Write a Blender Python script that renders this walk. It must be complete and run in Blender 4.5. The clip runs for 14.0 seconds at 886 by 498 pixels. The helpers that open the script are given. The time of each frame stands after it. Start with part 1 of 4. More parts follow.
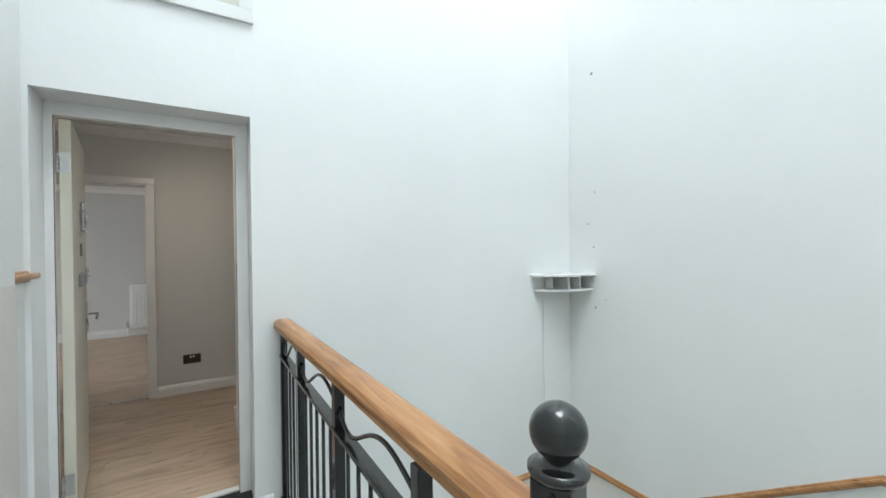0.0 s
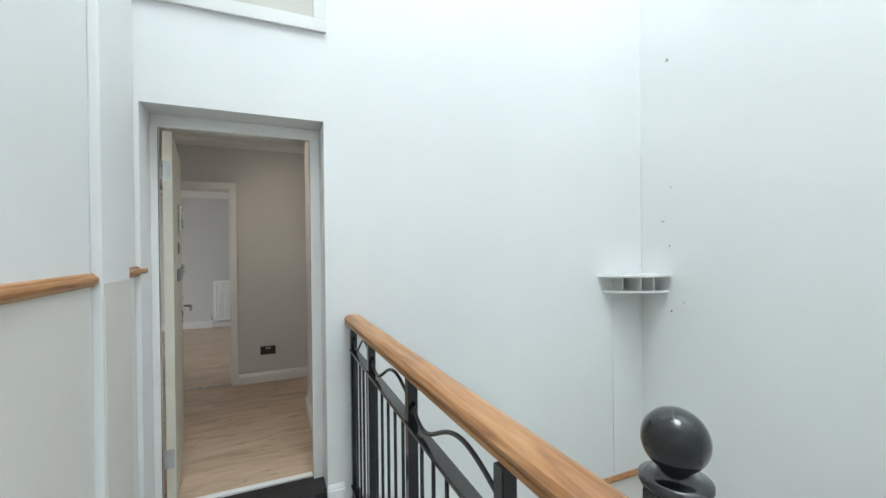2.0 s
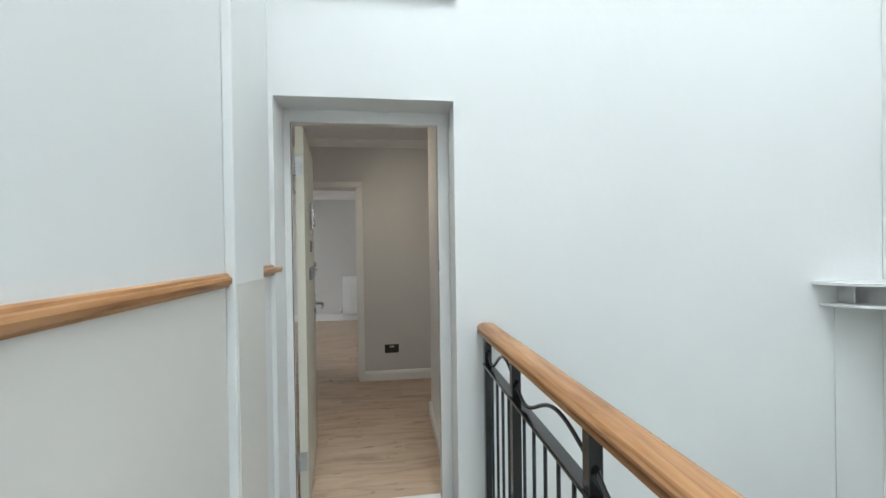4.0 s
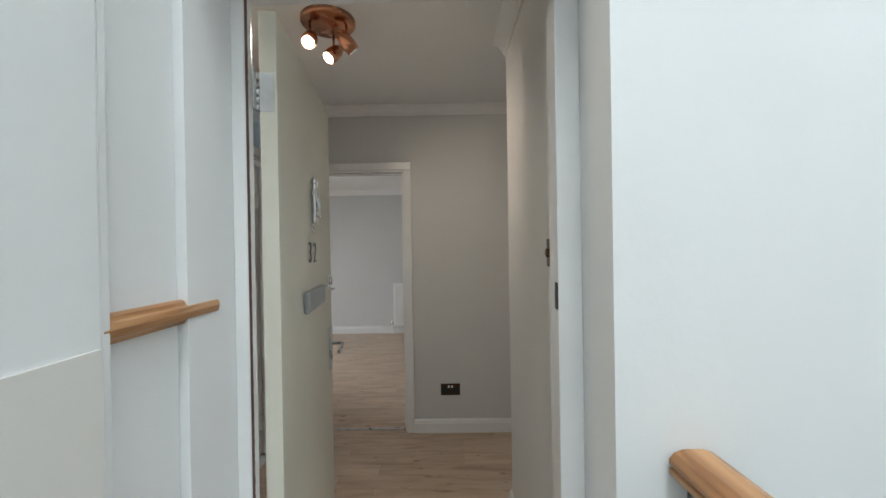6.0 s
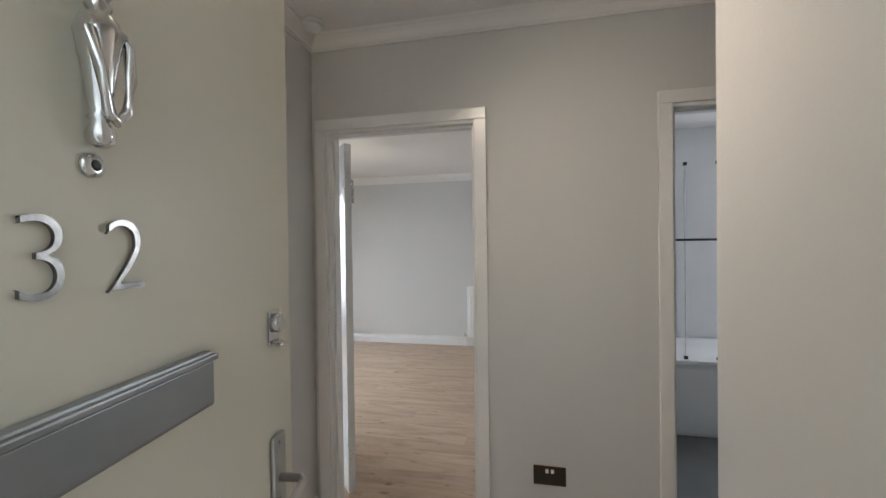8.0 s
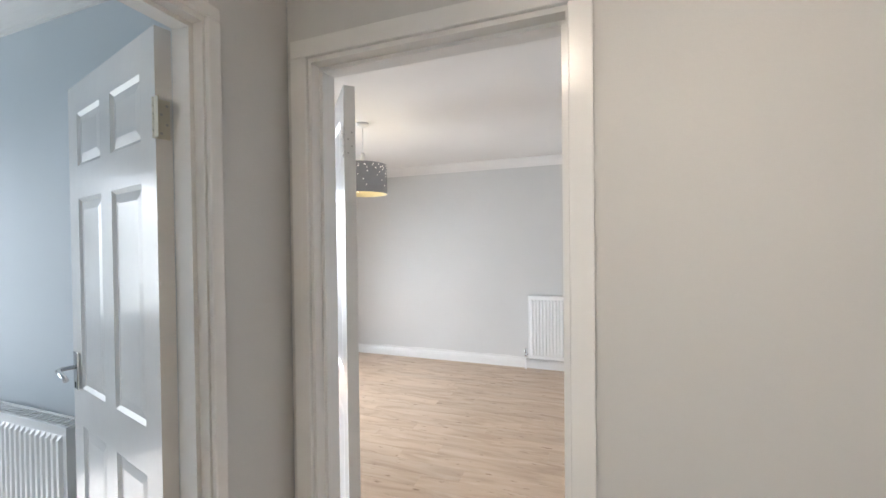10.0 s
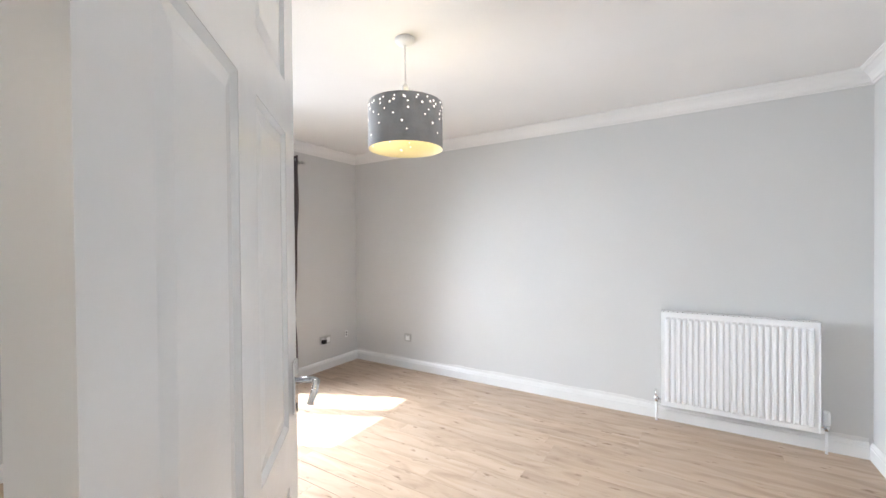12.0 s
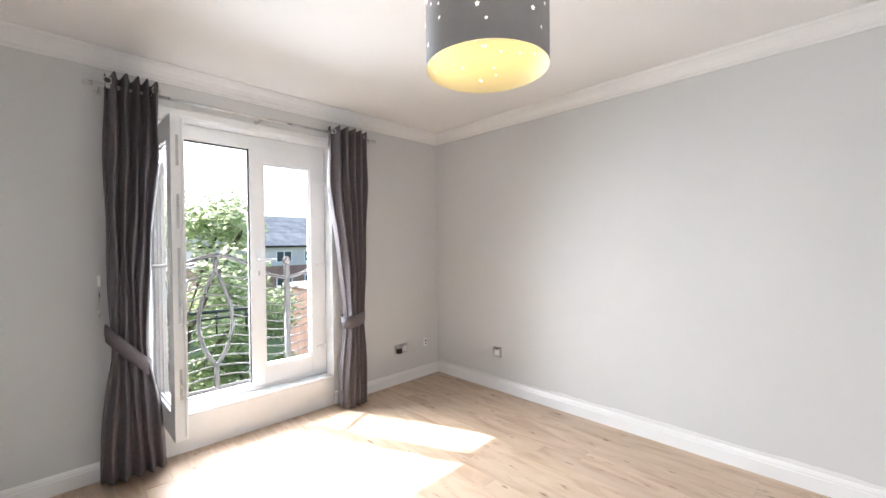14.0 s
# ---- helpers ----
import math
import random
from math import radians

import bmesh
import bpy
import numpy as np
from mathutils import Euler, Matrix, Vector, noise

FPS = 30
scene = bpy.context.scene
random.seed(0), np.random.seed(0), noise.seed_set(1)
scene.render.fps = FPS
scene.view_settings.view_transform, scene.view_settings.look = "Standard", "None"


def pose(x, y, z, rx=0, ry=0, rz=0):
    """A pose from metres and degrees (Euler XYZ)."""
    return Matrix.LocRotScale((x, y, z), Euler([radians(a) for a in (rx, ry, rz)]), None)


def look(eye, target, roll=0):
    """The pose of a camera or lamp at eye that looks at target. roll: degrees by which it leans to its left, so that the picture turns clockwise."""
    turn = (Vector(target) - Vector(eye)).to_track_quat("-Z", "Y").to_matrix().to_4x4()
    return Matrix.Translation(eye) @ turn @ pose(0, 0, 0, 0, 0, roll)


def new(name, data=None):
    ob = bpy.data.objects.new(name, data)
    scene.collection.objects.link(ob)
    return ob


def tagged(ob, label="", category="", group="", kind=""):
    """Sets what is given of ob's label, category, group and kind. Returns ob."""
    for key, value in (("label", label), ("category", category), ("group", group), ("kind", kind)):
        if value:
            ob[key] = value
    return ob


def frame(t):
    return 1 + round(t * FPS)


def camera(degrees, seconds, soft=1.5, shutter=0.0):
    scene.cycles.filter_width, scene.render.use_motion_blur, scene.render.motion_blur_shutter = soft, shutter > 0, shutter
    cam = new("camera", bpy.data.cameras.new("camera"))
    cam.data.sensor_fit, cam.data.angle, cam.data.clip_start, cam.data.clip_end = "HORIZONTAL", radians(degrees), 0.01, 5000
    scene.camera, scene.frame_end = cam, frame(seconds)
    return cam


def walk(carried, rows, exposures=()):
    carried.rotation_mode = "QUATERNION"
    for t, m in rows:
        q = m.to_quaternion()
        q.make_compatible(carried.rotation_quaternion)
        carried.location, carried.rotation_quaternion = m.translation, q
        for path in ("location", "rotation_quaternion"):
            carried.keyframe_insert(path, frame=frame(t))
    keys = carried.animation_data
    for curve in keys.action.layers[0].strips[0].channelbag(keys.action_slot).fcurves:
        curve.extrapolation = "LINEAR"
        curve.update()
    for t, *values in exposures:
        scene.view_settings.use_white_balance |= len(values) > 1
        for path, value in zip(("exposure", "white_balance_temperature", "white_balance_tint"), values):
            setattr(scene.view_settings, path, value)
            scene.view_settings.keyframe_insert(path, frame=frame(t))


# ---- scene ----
cam = camera(96.7, 14.0)

PATH = [
    (0, (0.624, -2.344, 1.397), (1.667, -0.637, 1.382), -0.6),
    (0.5, (0.615, -2.343, 1.394), (1.615, -0.611, 1.382), -0.6),
    (1, (0.604, -2.341, 1.397), (1.554, -0.582, 1.382), -0.6),
    (1.5, (0.588, -2.326, 1.394), (1.46, -0.526, 1.381), -0.6),
    (2, (0.579, -2.307, 1.389), (1.374, -0.472, 1.377), -0.6),
    (2.5, (0.587, -2.283, 1.377), (1.269, -0.403, 1.37), -0.7),
    (3, (0.588, -2.238, 1.361), (1.143, -0.317, 1.359), -0.7),
    (3.5, (0.579, -2.138, 1.369), (0.986, -0.179, 1.362), -0.7),
    (4, (0.54, -1.923, 1.389), (0.798, 0.06, 1.372), -0.8),
    (4.2, (0.527, -1.822, 1.389), (0.721, 0.169, 1.377), -0.8),
    (6.3, (0.524, -0.599, 1.409), (0.468, 1.4, 1.399), -0.8),
    (6.5, (0.521, -0.475, 1.409), (0.434, 1.523, 1.389), -0.7),
    (7, (0.498, -0.178, 1.411), (0.278, 1.81, 1.389), -0.7),
    (7.5, (0.454, 0.096, 1.404), (0.119, 2.067, 1.385), -0.7),
    (7.7, (0.448, 0.195, 1.403), (0.075, 2.159, 1.382), -0.7),
    (9.8, (0.265, 1.088, 1.412), (-0.386, 2.979, 1.396), -0.8),
    (10, (0.229, 1.19, 1.414), (-0.452, 3.071, 1.392), -0.7),
    (10.5, (0.125, 1.465, 1.416), (-0.602, 3.327, 1.383), -0.3),
    (11, (0.050, 1.812, 1.379), (-0.747, 3.646, 1.354), -0.4),
    (11.5, (-0.027, 2.063, 1.342), (-0.948, 3.839, 1.325), -0.3),
    (12, (-0.209, 2.313, 1.338), (-1.266, 4.011, 1.316), -0.5),
    (12.5, (-0.359, 2.532, 1.329), (-1.531, 4.152, 1.309), -0.6),
    (13, (-0.483, 2.7, 1.304), (-1.763, 4.236, 1.284), -0.3),
    (13.5, (-0.581, 2.847, 1.295), (-1.938, 4.317, 1.275), -0.7),
    (14, (-0.658, 2.966, 1.289), (-2.083, 4.37, 1.264), -0.6),
]
walk(cam, [(t, look(eye, target, roll)) for t, eye, target, roll in PATH],
     exposures=[(0, 0.05, 6500, 11), (6.3, 0.07, 6500, 12), (7.0, 0.12, 6500, 14), (7.7, 0.35, 6400, 13), (9.8, 1.25, 6350, 14), (10.5, 1.3, 6350, 14), (11.5, 1.48, 6250, 14), (12.5, 1.52, 6250, 14), (14.0, 1.48, 6450, 15)])


# ---- world, sun, window light ----
world = bpy.data.worlds.new("sky")
scene.world = world
world.use_nodes = True
wn, wl = world.node_tree.nodes, world.node_tree.links
sky = wn.new("ShaderNodeTexSky")
sky.sky_type, sky.sun_disc = "NISHITA", False
sky.sun_elevation, sky.sun_rotation = radians(50), radians(-115)
wl.new(sky.outputs[0], wn["Background"].inputs[0])
wn["Background"].inputs[1].default_value = 0.15


def lamp(name, kind, m, energy, color=(1, 1, 1), size=None, size_y=None, **more):
    data = bpy.data.lights.new(name, kind)
    data.energy, data.color = energy, color
    if kind == "AREA":
        data.shape, data.size, data.size_y = "RECTANGLE", size, size_y or size
    elif kind == "SUN":
        data.angle = radians(size)
    else:
        data.shadow_soft_size = size
    ob = new(name, data)
    ob.matrix_world = m
    return ob


SUN_WAY = Vector((0.905, 0.425, -1.19))
lamp("sun", "SUN", look(-SUN_WAY * 10, (0, 0, 0)), 5.0, (1, 0.965, 0.92), 0.5)
lamp("french_window_skylight", "AREA", look((-3.80, 3.96, 1.2), (0, 3.95, -0.35)), 44, (0.86, 0.94, 1.0), 1.1, 1.8).data.spread = radians(122)
lamp("stair_skylight", "AREA", look((1.45, -2.5, 8.9), (2.2, -1.3, 0)), 425, (0.86, 0.955, 1.0), 2.4, 3.6)
lamp("bedroom_window_light", "AREA", look((-3.68, 1.2, 1.4), (0, 1.2, 1.3)), 6, (0.86, 0.94, 1.0), 1.1, 1.1)
# fill lamp added out of view to brighten the bathroom
lamp("bathroom_fill_light", "AREA", look((2.65, 4.18, 1.6), (2.4, 2, 1.2)), 11, (0.9, 0.96, 1.0), 0.6, 0.8)

# ---- materials ----


def material(name, color, rough=0.5, metal=0.0, vary=0.06, scale=3.0, fine=60.0, bump=0.05, coat=0.0, tint=None, island=0.0):
    """A surface with a broad stain and a fine grain; island: brightness change from object to object."""
    m = bpy.data.materials.new(name)
    m.use_nodes = True
    n, l = m.node_tree.nodes, m.node_tree.links
    b = n["Principled BSDF"]
    co = n.new("ShaderNodeTexCoord")
    n1, n2 = n.new("ShaderNodeTexNoise"), n.new("ShaderNodeTexNoise")
    n1.inputs["Scale"].default_value, n1.inputs["Detail"].default_value = scale, 5
    n2.inputs["Scale"].default_value, n2.inputs["Detail"].default_value = fine, 3
    l.new(co.outputs["Object"], n1.inputs["Vector"])
    l.new(co.outputs["Object"], n2.inputs["Vector"])
    ramp = n.new("ShaderNodeValToRGB")
    dark = tint or tuple(c * (1 - 2.2 * vary) for c in color)
    ramp.color_ramp.elements[0].color, ramp.color_ramp.elements[0].position = (*dark, 1), 0.28
    ramp.color_ramp.elements[1].color, ramp.color_ramp.elements[1].position = (*[min(1, c * (1 + vary)) for c in color], 1), 0.72
    l.new(n1.outputs[0], ramp.inputs[0])
    out = ramp.outputs[0]
    if island:
        info, mul, hsv = n.new("ShaderNodeObjectInfo"), n.new("ShaderNodeMapRange"), n.new("ShaderNodeHueSaturation")
        mul.inputs["To Min"].default_value, mul.inputs["To Max"].default_value = 1 - island, 1 + island
        l.new(info.outputs["Random"], mul.inputs["Value"])
        l.new(mul.outputs[0], hsv.inputs["Value"])
        l.new(out, hsv.inputs["Color"])
        out = hsv.outputs[0]
    l.new(out, b.inputs["Base Color"])
    mr = n.new("ShaderNodeMapRange")
    mr.inputs["To Min"].default_value, mr.inputs["To Max"].default_value = max(0.02, rough - 0.06), min(1, rough + 0.08)
    l.new(n1.outputs[0], mr.inputs["Value"])
    l.new(mr.outputs[0], b.inputs["Roughness"])
    b.inputs["Metallic"].default_value = metal
    b.inputs["Coat Weight"].default_value = coat
    if not bump:
        return m
    bp = n.new("ShaderNodeBump")
    bp.inputs["Strength"].default_value, bp.inputs["Distance"].default_value = bump, 0.01
    l.new(n2.outputs[0], bp.inputs["Height"])
    l.new(bp.outputs[0], b.inputs["Normal"])
    return m


def wood(name, c0, c1, c2, stretch=(1.0, 14.0, 14.0), rough=0.4, knots=True, random_shift=True, island=0.12):
    """Grain that runs along x, with knots and streaks, shifted from board to board."""
    m = bpy.data.materials.new(name)
    m.use_nodes = True
    n, l = m.node_tree.nodes, m.node_tree.links
    b = n["Principled BSDF"]
    co, mp, info = n.new("ShaderNodeTexCoord"), n.new("ShaderNodeMapping"), n.new("ShaderNodeObjectInfo")
    add, mulv = n.new("ShaderNodeVectorMath"), n.new("ShaderNodeVectorMath")
    mulv.operation, mulv.inputs[1].default_value = "SCALE", (1, 1, 1)
    mulv.inputs["Scale"].default_value = 37.0 if random_shift else 0.0
    comb = n.new("ShaderNodeCombineXYZ")
    l.new(info.outputs["Random"], comb.inputs[0])
    l.new(info.outputs["Random"], comb.inputs[1])
    l.new(comb.outputs[0], mulv.inputs[0])
    l.new(co.outputs["Object"], add.inputs[0])
    l.new(mulv.outputs[0], add.inputs[1])
    mp.inputs["Scale"].default_value = stretch
    l.new(add.outputs[0], mp.inputs["Vector"])
    grain = n.new("ShaderNodeTexNoise")
    grain.inputs["Scale"].default_value, grain.inputs["Detail"].default_value, grain.inputs["Distortion"].default_value = 3.0, 8, 0.9
    l.new(mp.outputs[0], grain.inputs["Vector"])
    ramp = n.new("ShaderNodeValToRGB")
    e = ramp.color_ramp.elements
    e[0].position, e[0].color = 0.30, (*c0, 1)
    e[1].position, e[1].color = 0.50, (*c1, 1)
    x = e.new(0.74)
    x.color = (*c2, 1)
    l.new(grain.outputs[0], ramp.inputs[0])
    out = ramp.outputs[0]
    if knots:
        mp2, spot, kr = n.new("ShaderNodeMapping"), n.new("ShaderNodeTexNoise"), n.new("ShaderNodeValToRGB")
        mp2.inputs["Scale"].default_value = (5.0, 16.0, 16.0)
        spot.inputs["Scale"].default_value, spot.inputs["Detail"].default_value = 1.7, 4
        l.new(add.outputs[0], mp2.inputs["Vector"])
        l.new(mp2.outputs[0], spot.inputs["Vector"])
        kr.color_ramp.elements[0].position, kr.color_ramp.elements[0].color = 0.27, (0.42, 0.33, 0.26, 1)
        kr.color_ramp.elements[1].position, kr.color_ramp.elements[1].color = 0.365, (1, 1, 1, 1)
        l.new(spot.outputs[0], kr.inputs[0])
        mix = n.new("ShaderNodeMix")
        mix.data_type, mix.blend_type = "RGBA", "MULTIPLY"
        mix.inputs[0].default_value = 1
        l.new(out, mix.inputs[6])
        l.new(kr.outputs[0], mix.inputs[7])
        out = mix.outputs[2]
    hsv, mr = n.new("ShaderNodeHueSaturation"), n.new("ShaderNodeMapRange")
    mr.inputs["To Min"].default_value, mr.inputs["To Max"].default_value = 1 - island, 1 + island
    l.new(info.outputs["Random"], mr.inputs["Value"])
    l.new(mr.outputs[0], hsv.inputs["Value"])
    l.new(out, hsv.inputs["Color"])
    l.new(hsv.outputs[0], b.inputs["Base Color"])
    b.inputs["Roughness"].default_value = rough
    bp = n.new("ShaderNodeBump")
    bp.inputs["Strength"].default_value, bp.inputs["Distance"].default_value = 0.02, 0.003
    l.new(grain.outputs[0], bp.inputs["Height"])
    l.new(bp.outputs[0], b.inputs["Normal"])
    return m


def glass_material(name, color=(1, 1, 1), rough=0.0):
    m = bpy.data.materials.new(name)
    m.use_nodes = True
    n, l = m.node_tree.nodes, m.node_tree.links
    n.remove(n["Principled BSDF"])
    tr, gl, mx, fr = n.new("ShaderNodeBsdfTransparent"), n.new("ShaderNodeBsdfGlossy"), n.new("ShaderNodeMixShader"), n.new("ShaderNodeMath")
    lw = n.new("ShaderNodeLayerWeight")
    fr.operation, fr.inputs[1].default_value = "POWER", 4.0
    lw.inputs[0].default_value = 0.35
    l.new(lw.outputs["Facing"], fr.inputs[0])
    tr.inputs[0].default_value = (*color, 1)
    gl.inputs["Roughness"].default_value = rough
    l.new(fr.outputs[0], mx.inputs[0])
    l.new(tr.outputs[0], mx.inputs[1])
    l.new(gl.outputs[0], mx.inputs[2])
    l.new(mx.outputs[0], n["Material Output"].inputs[0])
    return m


def glowing(name, color, strength):
    m = bpy.data.materials.new(name)
    m.use_nodes = True
    b = m.node_tree.nodes["Principled BSDF"]
    b.inputs["Base Color"].default_value = (*color, 1)
    b.inputs["Emission Color"].default_value = (*color, 1)
    b.inputs["Emission Strength"].default_value = strength
    return m


STAIR_WHITE = material("stairwell_white_paint", (0.85, 0.86, 0.855), 0.55, vary=0.02, scale=0.8, fine=22, bump=0.10)
STAIR_CREAM = material("stairwell_cream_paint", (0.80, 0.775, 0.73), 0.5, vary=0.03, scale=0.9, fine=22, bump=0.10)
GREY_WALL = material("pale_grey_emulsion", (0.64, 0.64, 0.63), 0.6, vary=0.02, scale=0.9, fine=90, bump=0.05)
BLUE_WALL = material("pale_blue_emulsion", (0.64, 0.695, 0.73), 0.6, vary=0.02, scale=0.9, fine=90, bump=0.05)
CEILING = material("matt_white_ceiling_paint", (0.82, 0.81, 0.795), 0.7, vary=0.02, scale=1.2, fine=80, bump=0.08)
GLOSS = material("white_gloss_paint", (0.82, 0.82, 0.81), 0.22, vary=0.02, scale=4, fine=25, bump=0.04)
UPVC = material("white_upvc", (0.86, 0.87, 0.87), 0.3, vary=0.01, scale=1.5, fine=80, bump=0.0)
CREAM_DOOR = material("cream_painted_door", (0.70, 0.67, 0.57), 0.42, vary=0.03, scale=2, fine=30, bump=0.05)
BLACK_METAL = material("glossy_black_painted_iron", (0.010, 0.012, 0.014), 0.16, vary=0.2, scale=20, fine=60, bump=0.06, coat=0.3)
STEEL = material("brushed_steel", (0.56, 0.56, 0.55), 0.28, 1.0, vary=0.08, scale=15, fine=120, bump=0.03)
CHROME = material("polished_chrome", (0.72, 0.72, 0.72), 0.10, 1.0, vary=0.05, scale=15, fine=90, bump=0.02)
GREY_METAL = material("satin_grey_letter_plate", (0.33, 0.345, 0.355), 0.34, 0.6, vary=0.06, scale=10, fine=90, bump=0.03)
BRONZE = material("dark_bronze_plate", (0.075, 0.045, 0.032), 0.3, 0.75, vary=0.12, scale=12, fine=90, bump=0.03)
COPPER = material("brushed_copper", (0.62, 0.30, 0.18), 0.25, 1.0, vary=0.1, scale=12, fine=90, bump=0.03)
DARK_CHROME = material("tarnished_chrome", (0.30, 0.295, 0.285), 0.22, 1.0, vary=0.25, scale=40, fine=90, bump=0.03)
BLACK = material("black_plastic", (0.015, 0.015, 0.016), 0.4, vary=0.2)
THRESH = material("black_painted_threshold", (0.020, 0.020, 0.022), 0.45, vary=0.3, scale=8, fine=50, bump=0.1)
PINE = wood("varnished_pine_rail", (0.27, 0.115, 0.042), (0.43, 0.21, 0.085), (0.54, 0.30, 0.14), (14.0, 1.0, 14.0), 0.34, knots=False, island=0.04)
PLANK = wood("oak_laminate_plank", (0.39, 0.275, 0.185), (0.51, 0.38, 0.272), (0.58, 0.455, 0.345), (0.8, 4.0, 4.0), 0.36, island=0.07)
GAP = material("dark_floor_joint", (0.16, 0.115, 0.08), 0.7, vary=0.2)
SHADE_OUT = material("grey_felt_lampshade", (0.36, 0.355, 0.35), 0.85, vary=0.05, scale=8, fine=300, bump=0.15)
SHADE_IN = material("cream_lampshade_lining", (0.86, 0.78, 0.50), 0.6, vary=0.02, scale=8, fine=200, bump=0.03)
BULB = glowing("warm_bulb", (1.0, 0.78, 0.42), 5)
# own glow stands in for bulb light coming through the star holes
STAR = glowing("star_hole_glow", (1.0, 0.95, 0.86), 0.6)
SPOT_GLOW = glowing("spotlight_lens", (1.0, 0.90, 0.72), 22)
GLASS = glass_material("clear_window_glass")
FROST = material("frosted_beige_pane", (0.62, 0.60, 0.54), 0.35, vary=0.03, scale=2, fine=120, bump=0.02)
CHARCOAL = material("charcoal_woven_curtain", (0.135, 0.118, 0.122), 0.85, vary=0.06, scale=55, fine=420, bump=0.25, tint=(0.105, 0.09, 0.094))
RAILGREY = material("grey_galvanised_balcony_iron", (0.085, 0.080, 0.077), 0.6, 0.0, vary=0.1, scale=10, fine=90, bump=0.05)
BRICK = material("orange_red_brick", (0.37, 0.23, 0.175), 0.85, vary=0.15, scale=1.5, fine=14, bump=0.3)
RENDERWALL = material("pale_render_facade", (0.70, 0.66, 0.62), 0.85, vary=0.05, scale=0.6, fine=14, bump=0.2)
SLATE = material("grey_roof_tile", (0.58, 0.53, 0.47), 0.95, vary=0.15, scale=1.0, fine=12, bump=0.3, island=0.1)
DARKGLASS = material("dark_far_window_glass", (0.06, 0.075, 0.085), 0.08, vary=0.1)
BARK = material("brown_bark", (0.11, 0.08, 0.055), 0.9, vary=0.2, scale=4, fine=20, bump=0.6)
LEAF = material("green_leaves", (0.14, 0.20, 0.08), 0.55, vary=0.35, scale=0.8, fine=9, bump=0.1, tint=(0.07, 0.13, 0.035))
ln, ll = LEAF.node_tree.nodes, LEAF.node_tree.links
leaf_mix, leaf_thin = ln.new("ShaderNodeMixShader"), ln.new("ShaderNodeBsdfTranslucent")
leaf_thin.inputs[0].default_value, leaf_mix.inputs[0].default_value = (0.64, 0.70, 0.48, 1), 0.72
ll.new(ln["Principled BSDF"].outputs[0], leaf_mix.inputs[1])
ll.new(leaf_thin.outputs[0], leaf_mix.inputs[2])
ll.new(leaf_mix.outputs[0], ln["Material Output"].inputs[0])
GRASS = material("lawn", (0.07, 0.12, 0.035), 0.9, vary=0.3, scale=0.3, fine=8, bump=0.3)
TILE_WHITE = material("white_ceramic", (0.80, 0.81, 0.82), 0.12, vary=0.02, scale=3, fine=40, bump=0.01)
VINYL = material("slate_grey_vinyl_floor", (0.16, 0.165, 0.175), 0.4, vary=0.12, scale=3, fine=40, bump=0.05)
LANDING_STONE = material("pale_worn_stair_stone", (0.46, 0.45, 0.43), 0.7, vary=0.10, scale=3, fine=60, bump=0.1)
OLD_RED = material("old_maroon_gloss_paint", (0.105, 0.028, 0.026), 0.45, vary=0.25, scale=12, fine=60, bump=0.1)
DAMAGE = material("bare_plaster_chip", (0.33, 0.32, 0.31), 0.9, vary=0.2)

# ---- mesh helpers ----


def box(bm, x0, y0, z0, x1, y1, z1, m=None):
    """An axis-aligned block, moved by m."""
    v = [bm.verts.new((m @ Vector(p)) if m else p) for p in ((x0, y0, z0), (x1, y0, z0), (x1, y1, z0), (x0, y1, z0), (x0, y0, z1), (x1, y0, z1), (x1, y1, z1), (x0, y1, z1))]
    for f in ((3, 2, 1, 0), (4, 5, 6, 7), (0, 1, 5, 4), (1, 2, 6, 5), (2, 3, 7, 6), (3, 0, 4, 7)):
        bm.faces.new([v[i] for i in f])
    return bm


def blocks(*boxes, bevel=0.0, m=None):
    bm = bmesh.new()
    for b in boxes:
        box(bm, *b, m=m)
    if bevel:
        bmesh.ops.bevel(bm, geom=bm.edges[:], offset=bevel, segments=2, affect="EDGES", profile=0.6)
    return bm


def lathe(profile, steps=24, m=None, close=True):
    """A turned body: (radius, height) pairs round z."""
    bm = bmesh.new()
    rings = []
    for r, z in profile:
        r = max(r, 0.0004)
        ring = [Vector((r * math.cos(a), r * math.sin(a), z)) for a in (2 * math.pi * i / steps for i in range(steps))]
        rings.append([bm.verts.new(m @ p if m else p) for p in ring])
    for a, b in zip(rings, rings[1:]):
        for i in range(steps):
            bm.faces.new((a[i], a[(i + 1) % steps], b[(i + 1) % steps], b[i]))
    if close:
        bm.faces.new(rings[0][::-1])
        bm.faces.new(rings[-1])
    for f in bm.faces:
        f.smooth = len(f.verts) == 4
    return bm


def tube(points, r, steps=10, flat=1.0, bm=None):
    """A rod along points; flat squeezes it along its second axis."""
    bm = bm or bmesh.new()
    pts = [Vector(p) for p in points]
    rings = []
    for i, p in enumerate(pts):
        d = (pts[min(i + 1, len(pts) - 1)] - pts[max(i - 1, 0)]).normalized()
        side = d.cross(Vector((0, 0, 1)) if abs(d.z) < 0.95 else Vector((0, 1, 0))).normalized()
        up = side.cross(d).normalized()
        rings.append([bm.verts.new(p + side * r * math.cos(a) + up * r * flat * math.sin(a)) for a in (2 * math.pi * k / steps for k in range(steps))])
    for a, b in zip(rings, rings[1:]):
        for k in range(steps):
            f = bm.faces.new((a[k], a[(k + 1) % steps], b[(k + 1) % steps], b[k]))
            f.smooth = True
    bm.faces.new(rings[0][::-1])
    bm.faces.new(rings[-1])
    return bm


